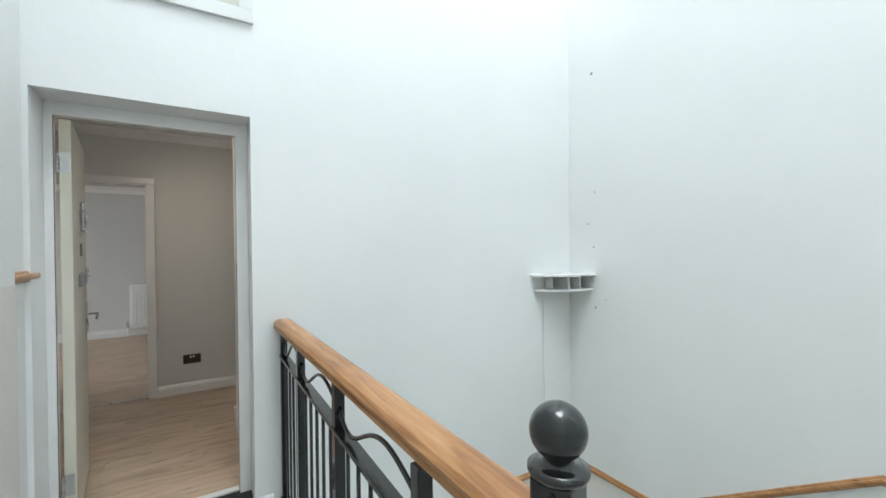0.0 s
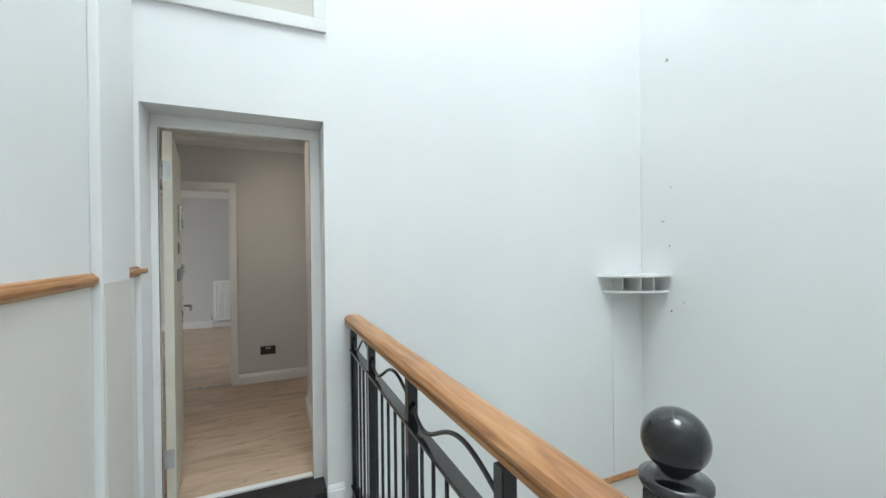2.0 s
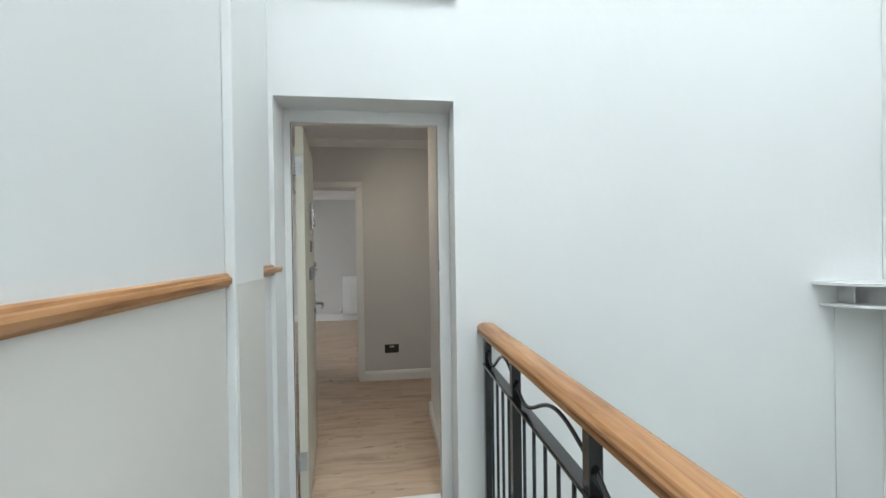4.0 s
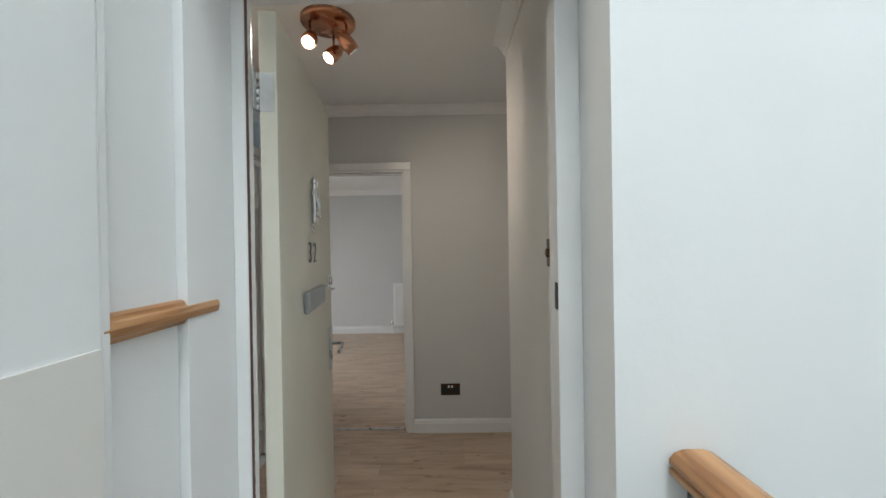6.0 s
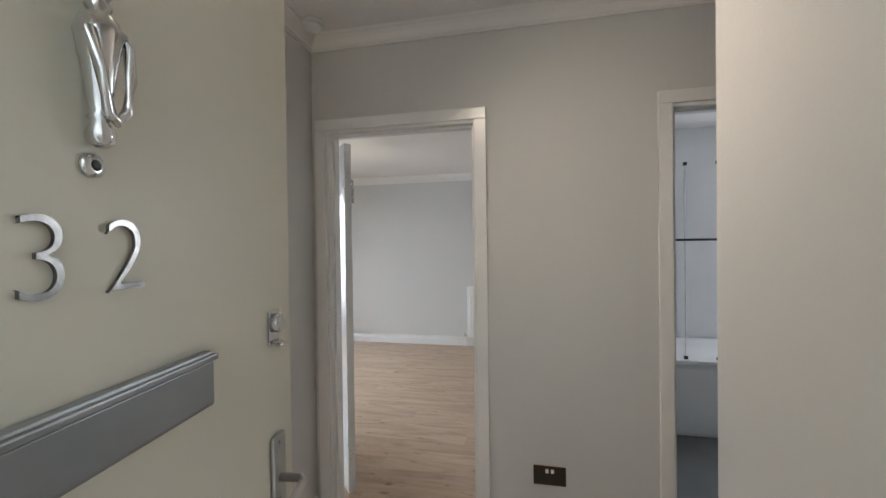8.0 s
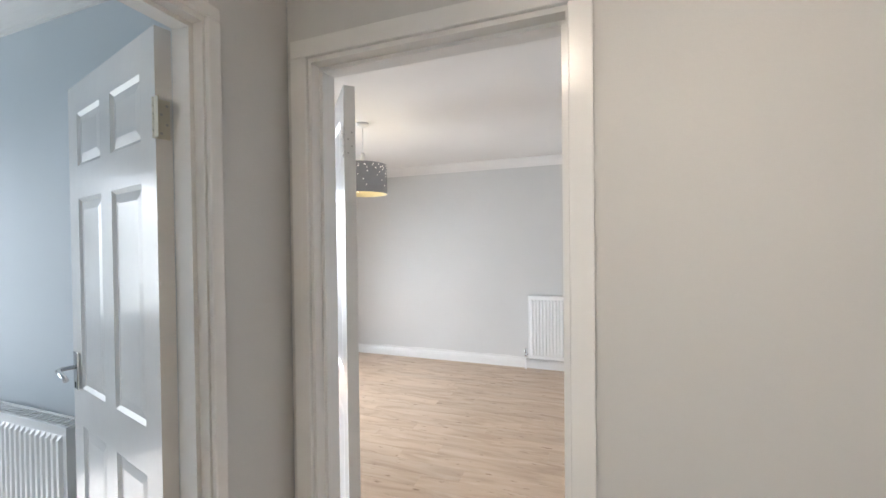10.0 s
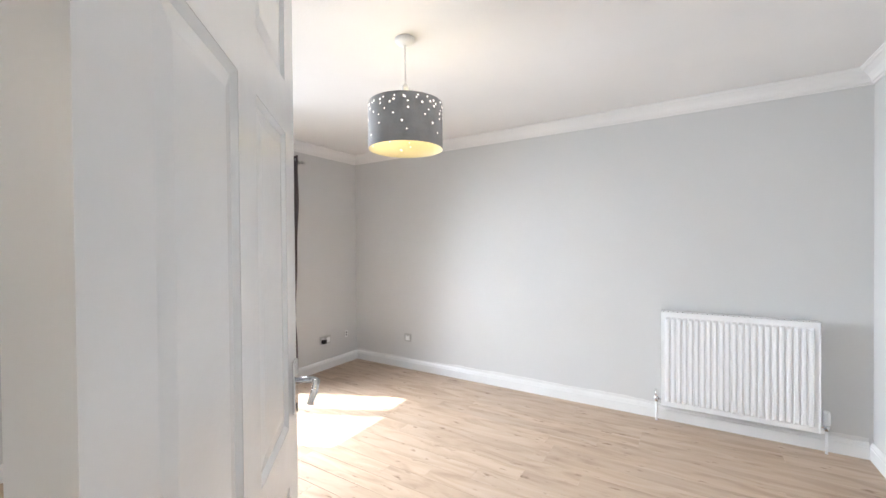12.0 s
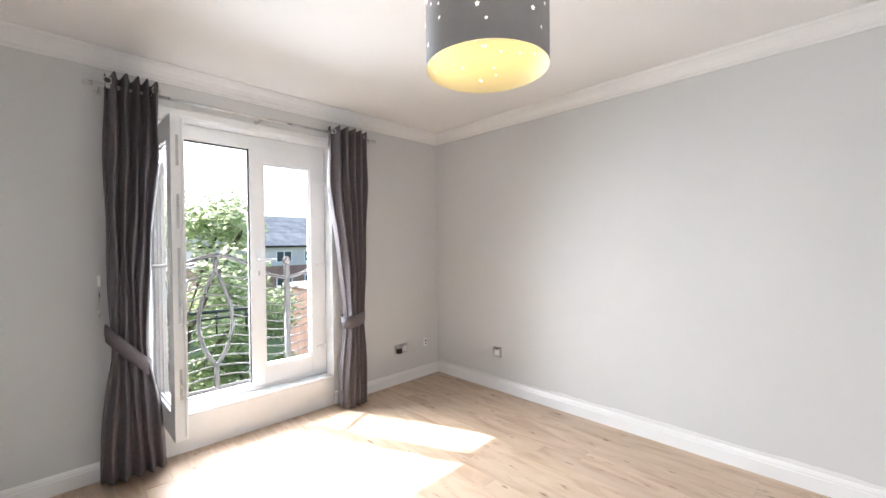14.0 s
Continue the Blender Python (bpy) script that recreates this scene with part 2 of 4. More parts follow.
def strip(profile, p0, p1, inward):
    """A moulding from p0 to p1: profile pairs are (out from the wall, height)."""
    bm = bmesh.new()
    n = Vector(inward)
    ends = [[bm.verts.new(Vector(p) + n * d + Vector((0, 0, h))) for d, h in profile] for p in (p0, p1)]
    k = len(profile)
    for i in range(k):
        bm.faces.new((ends[0][i], ends[0][(i + 1) % k], ends[1][(i + 1) % k], ends[1][i]))
    bm.faces.new(ends[0][::-1])
    bm.faces.new(ends[1])
    return bm


def mesh_of(name, bm, mat):
    bmesh.ops.recalc_face_normals(bm, faces=bm.faces[:])
    me = bpy.data.meshes.new(name)
    bm.to_mesh(me)
    bm.free()
    me.materials.append(mat)
    return me


def solid(name, bm, mat, label="", category="", group="", kind=""):
    return tagged(new(name, mesh_of(name, bm, mat)), label, category, group, kind)


def part(name, bm, mat, parent, label=""):
    ob = new(name, mesh_of(name, bm, mat))
    ob.parent = parent
    return tagged(ob, label)


def base(name, m, label, category, group="", kind=""):
    ob = new(name)
    ob.empty_display_size = 0.1
    ob.matrix_world = m
    return tagged(ob, label, category, group, kind)


def wall_boxes(axis, a0, a1, t0, t1, z0, z1, openings=()):
    """Blocks of a wall along axis from a0 to a1, t0 to t1 thick, with openings (a, b, low, high)."""
    out = []

    def put(a, b, lo, hi):
        if b - a > 1e-4 and hi - lo > 1e-4:
            out.append((a, t0, lo, b, t1, hi) if axis == "x" else (t0, a, lo, t1, b, hi))
    at = a0
    for a, b, lo, hi in sorted(openings):
        put(at, a, z0, z1)
        put(a, b, z0, lo)
        put(a, b, hi, z1)
        at = b
    put(at, a1, z0, z1)
    return blocks(*out)


def structure(name, bm, mat, label):
    return solid(name, bm, mat, label, name.split("_")[0], kind="structure")


# ---- large structure ----
LAND, HALL_TOP, ROOM_TOP = -0.06, 2.48, 2.378
WEST, EAST, NORTH, DOORWALL = -3.552, 0.75, 5.732, 2.212

structure("wall_front", wall_boxes("x", -0.81, 3.50, 0.0, 0.21, -3.4, 9.1, [(0.0, 0.852, LAND, 2.10)]), STAIR_WHITE, "white painted stairwell wall around the flat entrance")
structure("wall_landing", blocks((-0.17, -4.5, -0.26, -0.02, -0.002, 9.1)), STAIR_WHITE, "white painted landing wall above the pine dado rail")
structure("wall_stair_east", blocks((3.34, -4.5, -3.4, 3.50, -0.002, 9.1)), STAIR_WHITE, "tall white painted stairwell wall with small chips")
structure("wall_stair_south", blocks((-0.17, -4.65, -3.4, 3.50, -4.502, 9.1)), STAIR_WHITE, "white stairwell wall")
structure("ceiling_stairwell", blocks((-0.17, -4.5, 9.0, 0.7, -0.002, 9.1), (3.1, -4.5, 9.0, 3.338, -0.002, 9.1), (0.7, -4.5, 9.0, 3.1, -4.1, 9.1), (0.7, -0.4, 9.0, 3.1, -0.002, 9.1)), STAIR_WHITE, "white stairwell ceiling with a skylight opening")
structure("floor_landing", blocks((-0.018, -4.498, -0.26, 1.09, -0.002, LAND)), LANDING_STONE, "pale speckled stone landing floor")
structure("floor_half_landing", blocks((1.092, -0.80, -1.92, 3.338, -0.002, -1.72)), LANDING_STONE, "half landing floor down the stairs")
structure("floor_stair_bottom", blocks((1.092, -4.498, -1.2, 3.338, -1.90, -1.02)), LANDING_STONE, "lower stair landing floor")
stair = base("staircase", pose(0, 0, 0), "painted flight of steps beside the landing", "stairs", kind="structure")
for i in range(4):
    part("step", blocks((1.095, -0.802 - 0.275 * (i + 1), -1.92, 3.336, -0.802 - 0.275 * i, -1.72 + 0.14 * (i + 1)), bevel=0.008), LANDING_STONE, stair)
part("landing_fascia", blocks((1.0915, -4.49, -0.42, 1.106, -0.01, LAND - 0.004)), STAIR_WHITE, stair)

structure("wall_hall_right", blocks((0.847, 0.2115, 0.0, 0.96, 1.31, HALL_TOP)), GREY_WALL, "pale grey painted hall wall with a light switch")
structure("wall_corridor", blocks((0.962, 1.19, 0.0, 3.0, 1.308, HALL_TOP)), GREY_WALL, "pale grey corridor wall")
structure("wall_corridor_end", blocks((3.002, 1.19, 0.0, 3.12, 2.21, HALL_TOP)), GREY_WALL, "pale grey corridor end wall")
structure("wall_hall_far", wall_boxes("x", -0.66, 3.12, DOORWALL, 2.33, 0.0, HALL_TOP, [(-0.594, 0.206, 0.0, 2.011), (1.039, 1.839, 0.0, 2.011)]), GREY_WALL, "pale grey hall wall with two white-framed doorways")
structure("wall_bedroom_north", blocks((-3.75, DOORWALL, 0.0, -0.662, 2.33, HALL_TOP)), BLUE_WALL, "pale blue bedroom wall")
structure("wall_hall_left", wall_boxes("y", 0.212, 2.21, -0.70, -0.66, 0.0, HALL_TOP, [(1.12, 1.931, 0.0, 2.40)]), GREY_WALL, "pale grey hall wall with a bedroom doorway")
structure("wall_bedroom_inner", wall_boxes("y", 0.212, 2.21, -0.76, -0.702, 0.0, HALL_TOP, [(1.12, 1.931, 0.0, 2.40)]), BLUE_WALL, "pale blue bedroom wall by its door")
structure("wall_bedroom_west", wall_boxes("y", 0.262, 2.21, -3.75, -3.60, 0.0, HALL_TOP, [(0.6, 1.8, 0.9, 2.0)]), BLUE_WALL, "pale blue bedroom window wall")
structure("wall_bedroom_south", blocks((-3.75, 0.11, 0.0, -0.812, 0.2115, HALL_TOP)), BLUE_WALL, "pale blue bedroom wall")
structure("wall_front_inner", blocks((-0.66, 0.2105, 0.0, -0.004, 0.216, HALL_TOP), (-0.004, 0.2105, 2.11, 0.845, 0.216, HALL_TOP)), GREY_WALL, "pale grey hall wall round the entrance door")
structure("wall_west", wall_boxes("y", 2.332, 5.88, -3.75, WEST, 0.0, 2.5, [(3.36, 4.56, 0.217, 2.09)]), GREY_WALL, "pale grey living room wall with the french window opening")
structure("wall_north", blocks((WEST + 0.001, NORTH, 0.0, 0.87, 5.88, 2.5)), GREY_WALL, "pale grey living room wall behind the radiator")
structure("wall_east", blocks((EAST, 2.332, 0.0, 0.87, NORTH - 0.001, 2.5)), GREY_WALL, "pale grey living room side wall")
structure("wall_bathroom_north", wall_boxes("x", 0.872, 3.12, 4.2, 4.32, 0.0, HALL_TOP, [(2.4, 2.9, 1.2, 2.0)]), TILE_WHITE, "white tiled bathroom wall")
structure("wall_bathroom_east", blocks((3.002, 2.332, 0.0, 3.12, 4.198, HALL_TOP)), TILE_WHITE, "white tiled bathroom wall")
structure("ceiling_hall", blocks((-0.81, 0.212, HALL_TOP, 3.12, 2.33, 2.6)), CEILING, "matt white hall ceiling")
structure("ceiling_bedroom", blocks((-3.75, 0.11, HALL_TOP + 0.002, -0.814, 2.33, 2.6)), BLUE_WALL, "pale bedroom ceiling")
structure("ceiling_living_room", blocks((WEST + 0.001, 2.331, ROOM_TOP, EAST - 0.001, NORTH - 0.001, 2.499)), CEILING, "matt white living room ceiling")
structure("ceiling_bathroom", blocks((0.872, 2.332, 2.40, 3.0, 4.198, 2.5)), CEILING, "white bathroom ceiling")
structure("floor_bathroom", blocks((0.872, 2.27, -0.1, 3.0, 4.2, 0.0)), VINYL, "grey vinyl bathroom floor")
structure("floor_bedroom", blocks((-3.6, 0.262, -0.1, -0.712, 2.21, 0.0)), GREY_WALL, "pale bedroom carpet")
hall_floor = structure("floor_hall", blocks((-0.711, 0.2125, -0.1, 3.0, 2.269, -0.008)), GAP, "oak laminate hall floor")
room_floor = structure("floor_living_room", blocks((WEST - 0.001, 2.271, -0.1, EAST, NORTH, -0.008)), GAP, "pale oak laminate living room floor")

# dado, skirting, cornices
DADO = [(0, -0.024), (0.012, -0.024), (0.016, -0.017), (0.023, -0.013), (0.026, 0.0), (0.023, 0.010), (0.016, 0.013), (0.014, 0.020), (0.006, 0.024), (0, 0.024)]
SKIRT = [(d, h * 0.84) for d, h in [(0, 0), (0.018, 0), (0.018, 0.085), (0.014, 0.092), (0.014, 0.100), (0.008, 0.115), (0.003, 0.122), (0, 0.122)]]
CORNICE = [(0, 0), (0, -0.125), (0.010, -0.125), (0.014, -0.108), (0.022, -0.104), (0.030, -0.080), (0.048, -0.052), (0.072, -0.032), (0.078, -0.026), (0.090, -0.022), (0.098, -0.012), (0.104, -0.010), (0.104, 0)]


def trim(name, profile, p0, p1, inward, mat, label):
    return structure(name, strip(profile, p0, p1, inward), mat, label)


DZ = 1.287
pine_label = "varnished knotty pine dado rail on the painted wall"
trim("trim_dado_landing", DADO, (-0.0195, -4.49, DZ + 0.022), (-0.0195, -0.515, DZ - 0.004), (1, 0, 0), PINE, pine_label)
trim("trim_dado_door", DADO, (-0.0195, -0.20, DZ), (-0.0195, 0.10, DZ), (1, 0, 0), PINE, "short piece of pine dado rail beside the entrance")
structure("wall_landing_lower", blocks((-0.0199, -4.49, LAND, -0.0165, -0.515, DZ - 0.01)), STAIR_CREAM, "cream painted lower landing wall")
structure("wall_pilaster", blocks((-0.0199, -0.513, LAND, 0.014, -0.21, 9.0), bevel=0.006), STAIR_WHITE, "white boxed-in pipe casing with cracked caulk")
structure("wall_pilaster_lower", blocks((0.0145, -0.50, LAND, 0.0185, -0.218, DZ - 0.02)), STAIR_CREAM, "cream painted lower pipe casing")
structure("wall_pilaster_strip", blocks((-0.019, -0.205, LAND, 0.006, -0.188, 9.0), bevel=0.003), STAIR_WHITE, "white cover strip beside the pipe casing")
for name, p0, p1, inn in (("trim_dado_front", (1.10, -0.0005, -0.45), (3.338, -0.0005, -0.45), (0, -1, 0)),
                          ("trim_dado_half", (3.3395, -0.03, -0.45), (3.3395, -0.77, -0.45), (-1, 0, 0)),
                          ("trim_dado_flight", (3.3395, -0.772, -0.45), (3.3395, -1.84, 0.275), (-1, 0, 0)),
                          ("trim_dado_lower", (3.3395, -1.842, 0.275), (3.3395, -4.4, 0.275), (-1, 0, 0))):
    trim(name, DADO, p0, p1, inn, PINE, "pine dado rail following the stairs")
structure("wall_stair_lower", blocks((3.335, -0.765, -1.72, 3.3392, -0.005, -0.46)), STAIR_CREAM, "cream painted lower stair wall")
structure("wall_front_lower", blocks((1.11, -0.0045, -1.72, 3.33, -0.0008, -0.46)), STAIR_CREAM, "cream painted lower stair wall")
trim("baseboard_landing", SKIRT, (0.85, -0.0005, LAND), (0.945, -0.0005, LAND), (0, -1, 0), STAIR_WHITE, "short chipped white skirting on the landing")

white = "white gloss skirting board"
trim("baseboard_north", SKIRT, (WEST + 0.02, NORTH - 0.0005, 0), (EAST - 0.02, NORTH - 0.0005, 0), (0, -1, 0), GLOSS, white)
trim("baseboard_east", SKIRT, (EAST - 0.0005, NORTH, 0), (EAST - 0.0005, 2.35, 0), (-1, 0, 0), GLOSS, white)
trim("baseboard_west", SKIRT, (WEST + 0.0005, 4.561, 0), (WEST + 0.0005, NORTH, 0), (1, 0, 0), GLOSS, white)
trim("baseboard_west_near", SKIRT, (WEST + 0.0005, 2.35, 0), (WEST + 0.0005, 3.359, 0), (1, 0, 0), GLOSS, white)
trim("baseboard_south", SKIRT, (WEST + 0.02, 2.3305, 0), (-0.64, 2.3305, 0), (0, 1, 0), GLOSS, white)
trim("baseboard_hall_far", SKIRT, (0.252, DOORWALL - 0.0005, 0), (0.99, DOORWALL - 0.0005, 0), (0, -1, 0), GLOSS, white)
trim("baseboard_hall_right", SKIRT, (0.8465, 0.27, 0), (0.8465, 1.328, 0), (-1, 0, 0), GLOSS, white)
trim("baseboard_corridor", SKIRT, (0.83, 1.3105, 0), (2.99, 1.3105, 0), (0, 1, 0), GLOSS, white)
trim("baseboard_hall_left", SKIRT, (-0.6595, 1.955, 0), (-0.6595, 2.19, 0), (1, 0, 0), GLOSS, white)
trim("baseboard_bedroom", SKIRT, (-3.58, DOORWALL - 0.0005, 0), (-0.83, DOORWALL - 0.0005, 0), (0, -1, 0), GLOSS, white)
brushed = random.Random(23)
band, h, rows = bmesh.new(), 0.016, []
for i in range(241):
    h = min(0.026, max(0.008, h + brushed.uniform(-0.003, 0.003)))
    x = WEST + 0.02 + (EAST - WEST - 0.04) * i / 240
    rows.append([band.verts.new((x, NORTH - d, z)) for d, z in ((0.0013, 0.1035), (0.0012, 0.1035 + h), (0.0002, 0.1036 + h))])
for p, q in zip(rows, rows[1:]):
    for k in range(2):
        band.faces.new((p[k], q[k], q[k + 1], p[k + 1]))
structure("trim_paint_edge", band, GLOSS, "uneven white brushed paint edge above the skirting")
coved = "white moulded plaster cornice"
for name, p0, p1, inn in (("trim_cornice_north", (WEST, NORTH - 0.0005, ROOM_TOP - 0.0005), (EAST, NORTH - 0.0005, ROOM_TOP - 0.0005), (0, -1, 0)),
                          ("trim_cornice_west", (WEST + 0.0005, 2.335, ROOM_TOP - 0.001), (WEST + 0.0005, NORTH, ROOM_TOP - 0.001), (1, 0, 0)),
                          ("trim_cornice_east", (EAST - 0.0005, 2.335, ROOM_TOP - 0.001), (EAST - 0.0005, NORTH, ROOM_TOP - 0.001), (-1, 0, 0)),
                          ("trim_cornice_south", (WEST, 2.3325, ROOM_TOP - 0.0015), (EAST, 2.3325, ROOM_TOP - 0.0015), (0, 1, 0)),
                          ("trim_cornice_hall_far", (-0.659, DOORWALL - 0.0005, HALL_TOP - 0.0005), (2.99, DOORWALL - 0.0005, HALL_TOP - 0.0005), (0, -1, 0)),
                          ("trim_cornice_hall_right", (0.8465, 0.27, HALL_TOP - 0.001), (0.8465, 1.311, HALL_TOP - 0.001), (-1, 0, 0)),
                          ("trim_cornice_corridor", (0.842, 1.3105, HALL_TOP - 0.0015), (2.99, 1.3105, HALL_TOP - 0.0015), (0, 1, 0)),
                          ("trim_cornice_hall_left", (-0.6595, 0.27, HALL_TOP - 0.001), (-0.6595, 2.21, HALL_TOP - 0.001), (1, 0, 0)),
                          ("trim_cornice_bedroom", (-3.6, DOORWALL - 0.0005, HALL_TOP - 0.0005), (-0.812, DOORWALL - 0.0005, HALL_TOP - 0.0005), (0, -1, 0))):
    trim(name, [(d * 0.62, h * 0.55) for d, h in CORNICE] if "hall" in name or "corridor" in name else [(d * 0.82, h * 0.74) for d, h in CORNICE], p0, p1, inn, CEILING, coved)

# door linings and architraves


def doorway(name, a, b, top, face, back, axis, side, label, arch=0.044, both=True, depth=None):
    """Lining and architrave round an opening from a to b; face is the wall plane seen first, side its outward sign."""
    ob = base(name, pose(0, 0, 0), label, "door frame", kind="structure")

    def p(u0, v0, z0, u1, v1, z1):
        u0, u1, v0, v1 = min(u0, u1), max(u0, u1), min(v0, v1), max(v0, v1)
        return (u0, v0, z0, u1, v1, z1) if axis == "x" else (v0, u0, z0, v1, u1, z1)
    lo, hi = min(face, back) - 0.001, max(face, back) + 0.001
    part("lining", blocks(p(a - 0.001, lo, 0, a + 0.024, hi, top), p(b - 0.020, lo, 0, b + 0.001, hi, top), p(a + 0.024, lo, top - 0.026, b - 0.020, hi, top + 0.001)), GLOSS, ob)
    mid = (face + back) / 2
    part("door_stop", blocks(p(a + 0.024, mid - 0.02, 0, a + 0.036, mid + 0.02, top - 0.026), p(b - 0.032, mid - 0.02, 0, b - 0.020, mid + 0.02, top - 0.026), p(a + 0.036, mid - 0.02, top - 0.038, b - 0.032, mid + 0.02, top - 0.026)), GLOSS, ob)
    for f, s in ((face, side), (back, -side))[:2 if both else 1]:
        bm = blocks(p(a - arch, f, 0, a + 0.014, f + s * 0.016, top - 0.012), p(b - 0.014, f, 0, b + arch, f + s * 0.016, top - 0.012), p(a - arch, f, top - 0.0118, b + arch, f + s * 0.0162, top + arch), bevel=0.004)
        part("architrave", bm, GLOSS, ob)
    return ob


doorway("door_1", -0.594, 0.206, 2.011, DOORWALL, 2.33, "x", -1, "white gloss door lining and architrave to the living room")
doorway("door_2", 1.039, 1.839, 2.011, DOORWALL, 2.33, "x", -1, "white gloss door lining and architrave to the bathroom")
bed_frame = doorway("door_3", 1.12, 1.931, 2.0, -0.66, -0.76, "y", 1, "white gloss bedroom door frame with a fanlight above", 0.022)
part("transom", blocks((-0.762, 1.121, 1.995, -0.658, 1.930, 2.05), (-0.75, 1.121, 2.36, -0.68, 1.930, 2.399), (-0.75, 1.121, 2.05, -0.68, 1.14, 2.36), (-0.75, 1.911, 2.05, -0.68, 1.930, 2.36)), GLOSS, bed_frame)
fan = part("fanlight_pane", blocks((-0.722, 1.14, 2.05, -0.718, 1.911, 2.36)), GLASS, bed_frame, "clear fanlight glass")
fan.visible_shadow = False

# entrance frame, set back in the reveal
entry = base("door_4", pose(0, 0, 0), "white painted entrance door frame set back in the wall", "door frame", kind="structure")
part("frame", blocks((0.0005, 0.174, LAND, 0.034, 0.214, 2.035), (0.792, 0.18, LAND, 0.8515, 0.258, 2.035), (0.0005, 0.18, 2.035, 0.8515, 0.225, 2.0995), bevel=0.003), GLOSS, entry)
old = bmesh.new()
ragged = random.Random(17)
inner_edge = [(0.0346, 0.190 + ragged.choice((0, 0, 0.0004, -0.0005, 0.0012)) + ragged.uniform(-0.0004, 0.0004), LAND + 0.002 + 0.00698 * i) for i in range(300)]
flat_a, flat_b = [old.verts.new((0.0346, 0.1765, z)) for x, y, z in inner_edge], [old.verts.new(p) for p in inner_edge]
under = [old.verts.new((0.0341, y, z)) for x, y, z in inner_edge]
for i in range(299):
    old.faces.new((flat_a[i], flat_b[i], flat_b[i + 1], flat_a[i + 1]))
    old.faces.new((flat_b[i], under[i], under[i + 1], flat_b[i + 1]))
part("bare_rebate", old, OLD_RED, entry, "strip of old maroon paint with a ragged white edge")
part("strike_plate", blocks((0.7895, 0.1805, 1.250, 0.7925, 0.202, 1.316), bevel=0.001), BRONZE, entry, "dark worn strike plate")
part("threshold", blocks((0.0015, 0.02, LAND, 0.8505, 0.209, -0.002), bevel=0.004), THRESH, entry, "black painted threshold step")
part("threshold_bar", blocks((0.042, 0.217, -0.02, 0.79, 0.258, 0.004), bevel=0.002), GLOSS, entry, "pale metal threshold strip")
solid("threshold_strip", blocks((-0.546, 2.255, -0.004, 0.158, 2.285, 0.006), bevel=0.002), STEEL, "silver metal floor strip in the living room doorway", "threshold strip")

# high window over the entrance
tw = base("window_2", pose(0, 0, 0), "white framed high window with a frosted beige pane", "window", kind="structure")
part("window_frame", blocks((-0.018, -0.022, 2.594, 0.871, -0.0005, 2.664), (-0.018, -0.022, 3.50, 0.871, -0.0005, 3.57), (-0.018, -0.022, 2.664, 0.05, -0.0005, 3.50), (0.802, -0.022, 2.664, 0.871, -0.0005, 3.50), bevel=0.003), GLOSS, tw)
part("pane", blocks((0.05, -0.009, 2.664, 0.802, -0.001, 3.50)), FROST, tw, "frosted beige pane")

# skylight glazing over the stairwell
sl = base("window_3", pose(0, 0, 0), "large opal skylight over the stairwell", "skylight", kind="structure")
part("pane", blocks((0.7, -4.1, 9.04, 3.1, -0.4, 9.05)), FROST, sl)
part("window_frame", blocks((0.705, -4.095, 9.0, 0.75, -0.405, 9.035), (3.05, -4.095, 9.0, 3.095, -0.405, 9.035), (1.87, -4.05, 9.0, 1.93, -0.45, 9.035), (0.75, -4.095, 9.0, 3.05, -4.05, 9.035), (0.75, -0.45, 9.0, 3.05, -0.405, 9.035)), GLOSS, sl)

# ---- landing ----
# banister: black iron with a pine handrail
rail = base("banister", pose(1.0, 0, LAND), "black iron landing banister with a varnished pine handrail", "railing")
RAIL = [(-0.047, 0.0), (-0.047, 0.014), (-0.039, 0.019), (-0.047, 0.024), (-0.048, 0.036), (-0.038, 0.052), (-0.02, 0.060), (0.02, 0.060), (0.038, 0.052), (0.048, 0.036), (0.047, 0.024), (0.039, 0.019), (0.047, 0.014), (0.047, 0.0)]
TOP = 0.997 - LAND
part("handrail", strip([(d, h * 0.8) for d, h in RAIL], (0.002, -0.004, TOP - 0.043), (0.048, -1.965, TOP - 0.043), (1, 0, 0)), PINE, rail, "varnished knotty pine handrail")
posts = (-0.03, -0.47, -1.055, -1.635)
for y in posts:
    part("post", blocks((-0.0175, y - 0.0175, 0.0, 0.0175, y + 0.0175, TOP - 0.044), bevel=0.003), BLACK_METAL, rail)
MID = 0.805 - LAND
part("mid_rail", blocks((-0.022, -1.955, MID - 0.012, 0.022, -0.012, MID), bevel=0.003), BLACK_METAL, rail)
part("bottom_rail", blocks((-0.022, -1.955, 0.07, 0.022, -0.012, 0.082), bevel=0.003), BLACK_METAL, rail)
ends = list(posts) + [-1.99]
for a, b in zip(ends, ends[1:]):
    n = 4 if a - b < 0.5 else 5
    for i in range(1, n + 1):
        y = a + (b - a) * i / (n + 1)
        part("baluster", tube([(0, y, 0.082), (0, y, MID - 0.012)], 0.0065, 8), BLACK_METAL, rail)
    pts = []
    for i in range(33):
        u = i / 32
        z = MID + 0.068 - 0.052 * math.sin(2 * math.pi * (u ** 0.8)) * (1 - 0.25 * u) * (1 if u < 0.98 else 0.7)
        pts.append((0, a - 0.018 + (b - a + 0.036) * u, z))
    part("wave_rod", tube(pts, 0.0065, 8), BLACK_METAL, rail)
newel = base("newel_post", pose(1.006, -1.994, LAND), "black gloss iron newel post with a ball finial", "post")
NT = 1.162 - LAND
part("shaft", blocks((-0.027, -0.027, 0, 0.027, 0.027, NT - 0.055), bevel=0.004, m=pose(0, 0, 0, 0, 0, 18)), BLACK_METAL, newel)
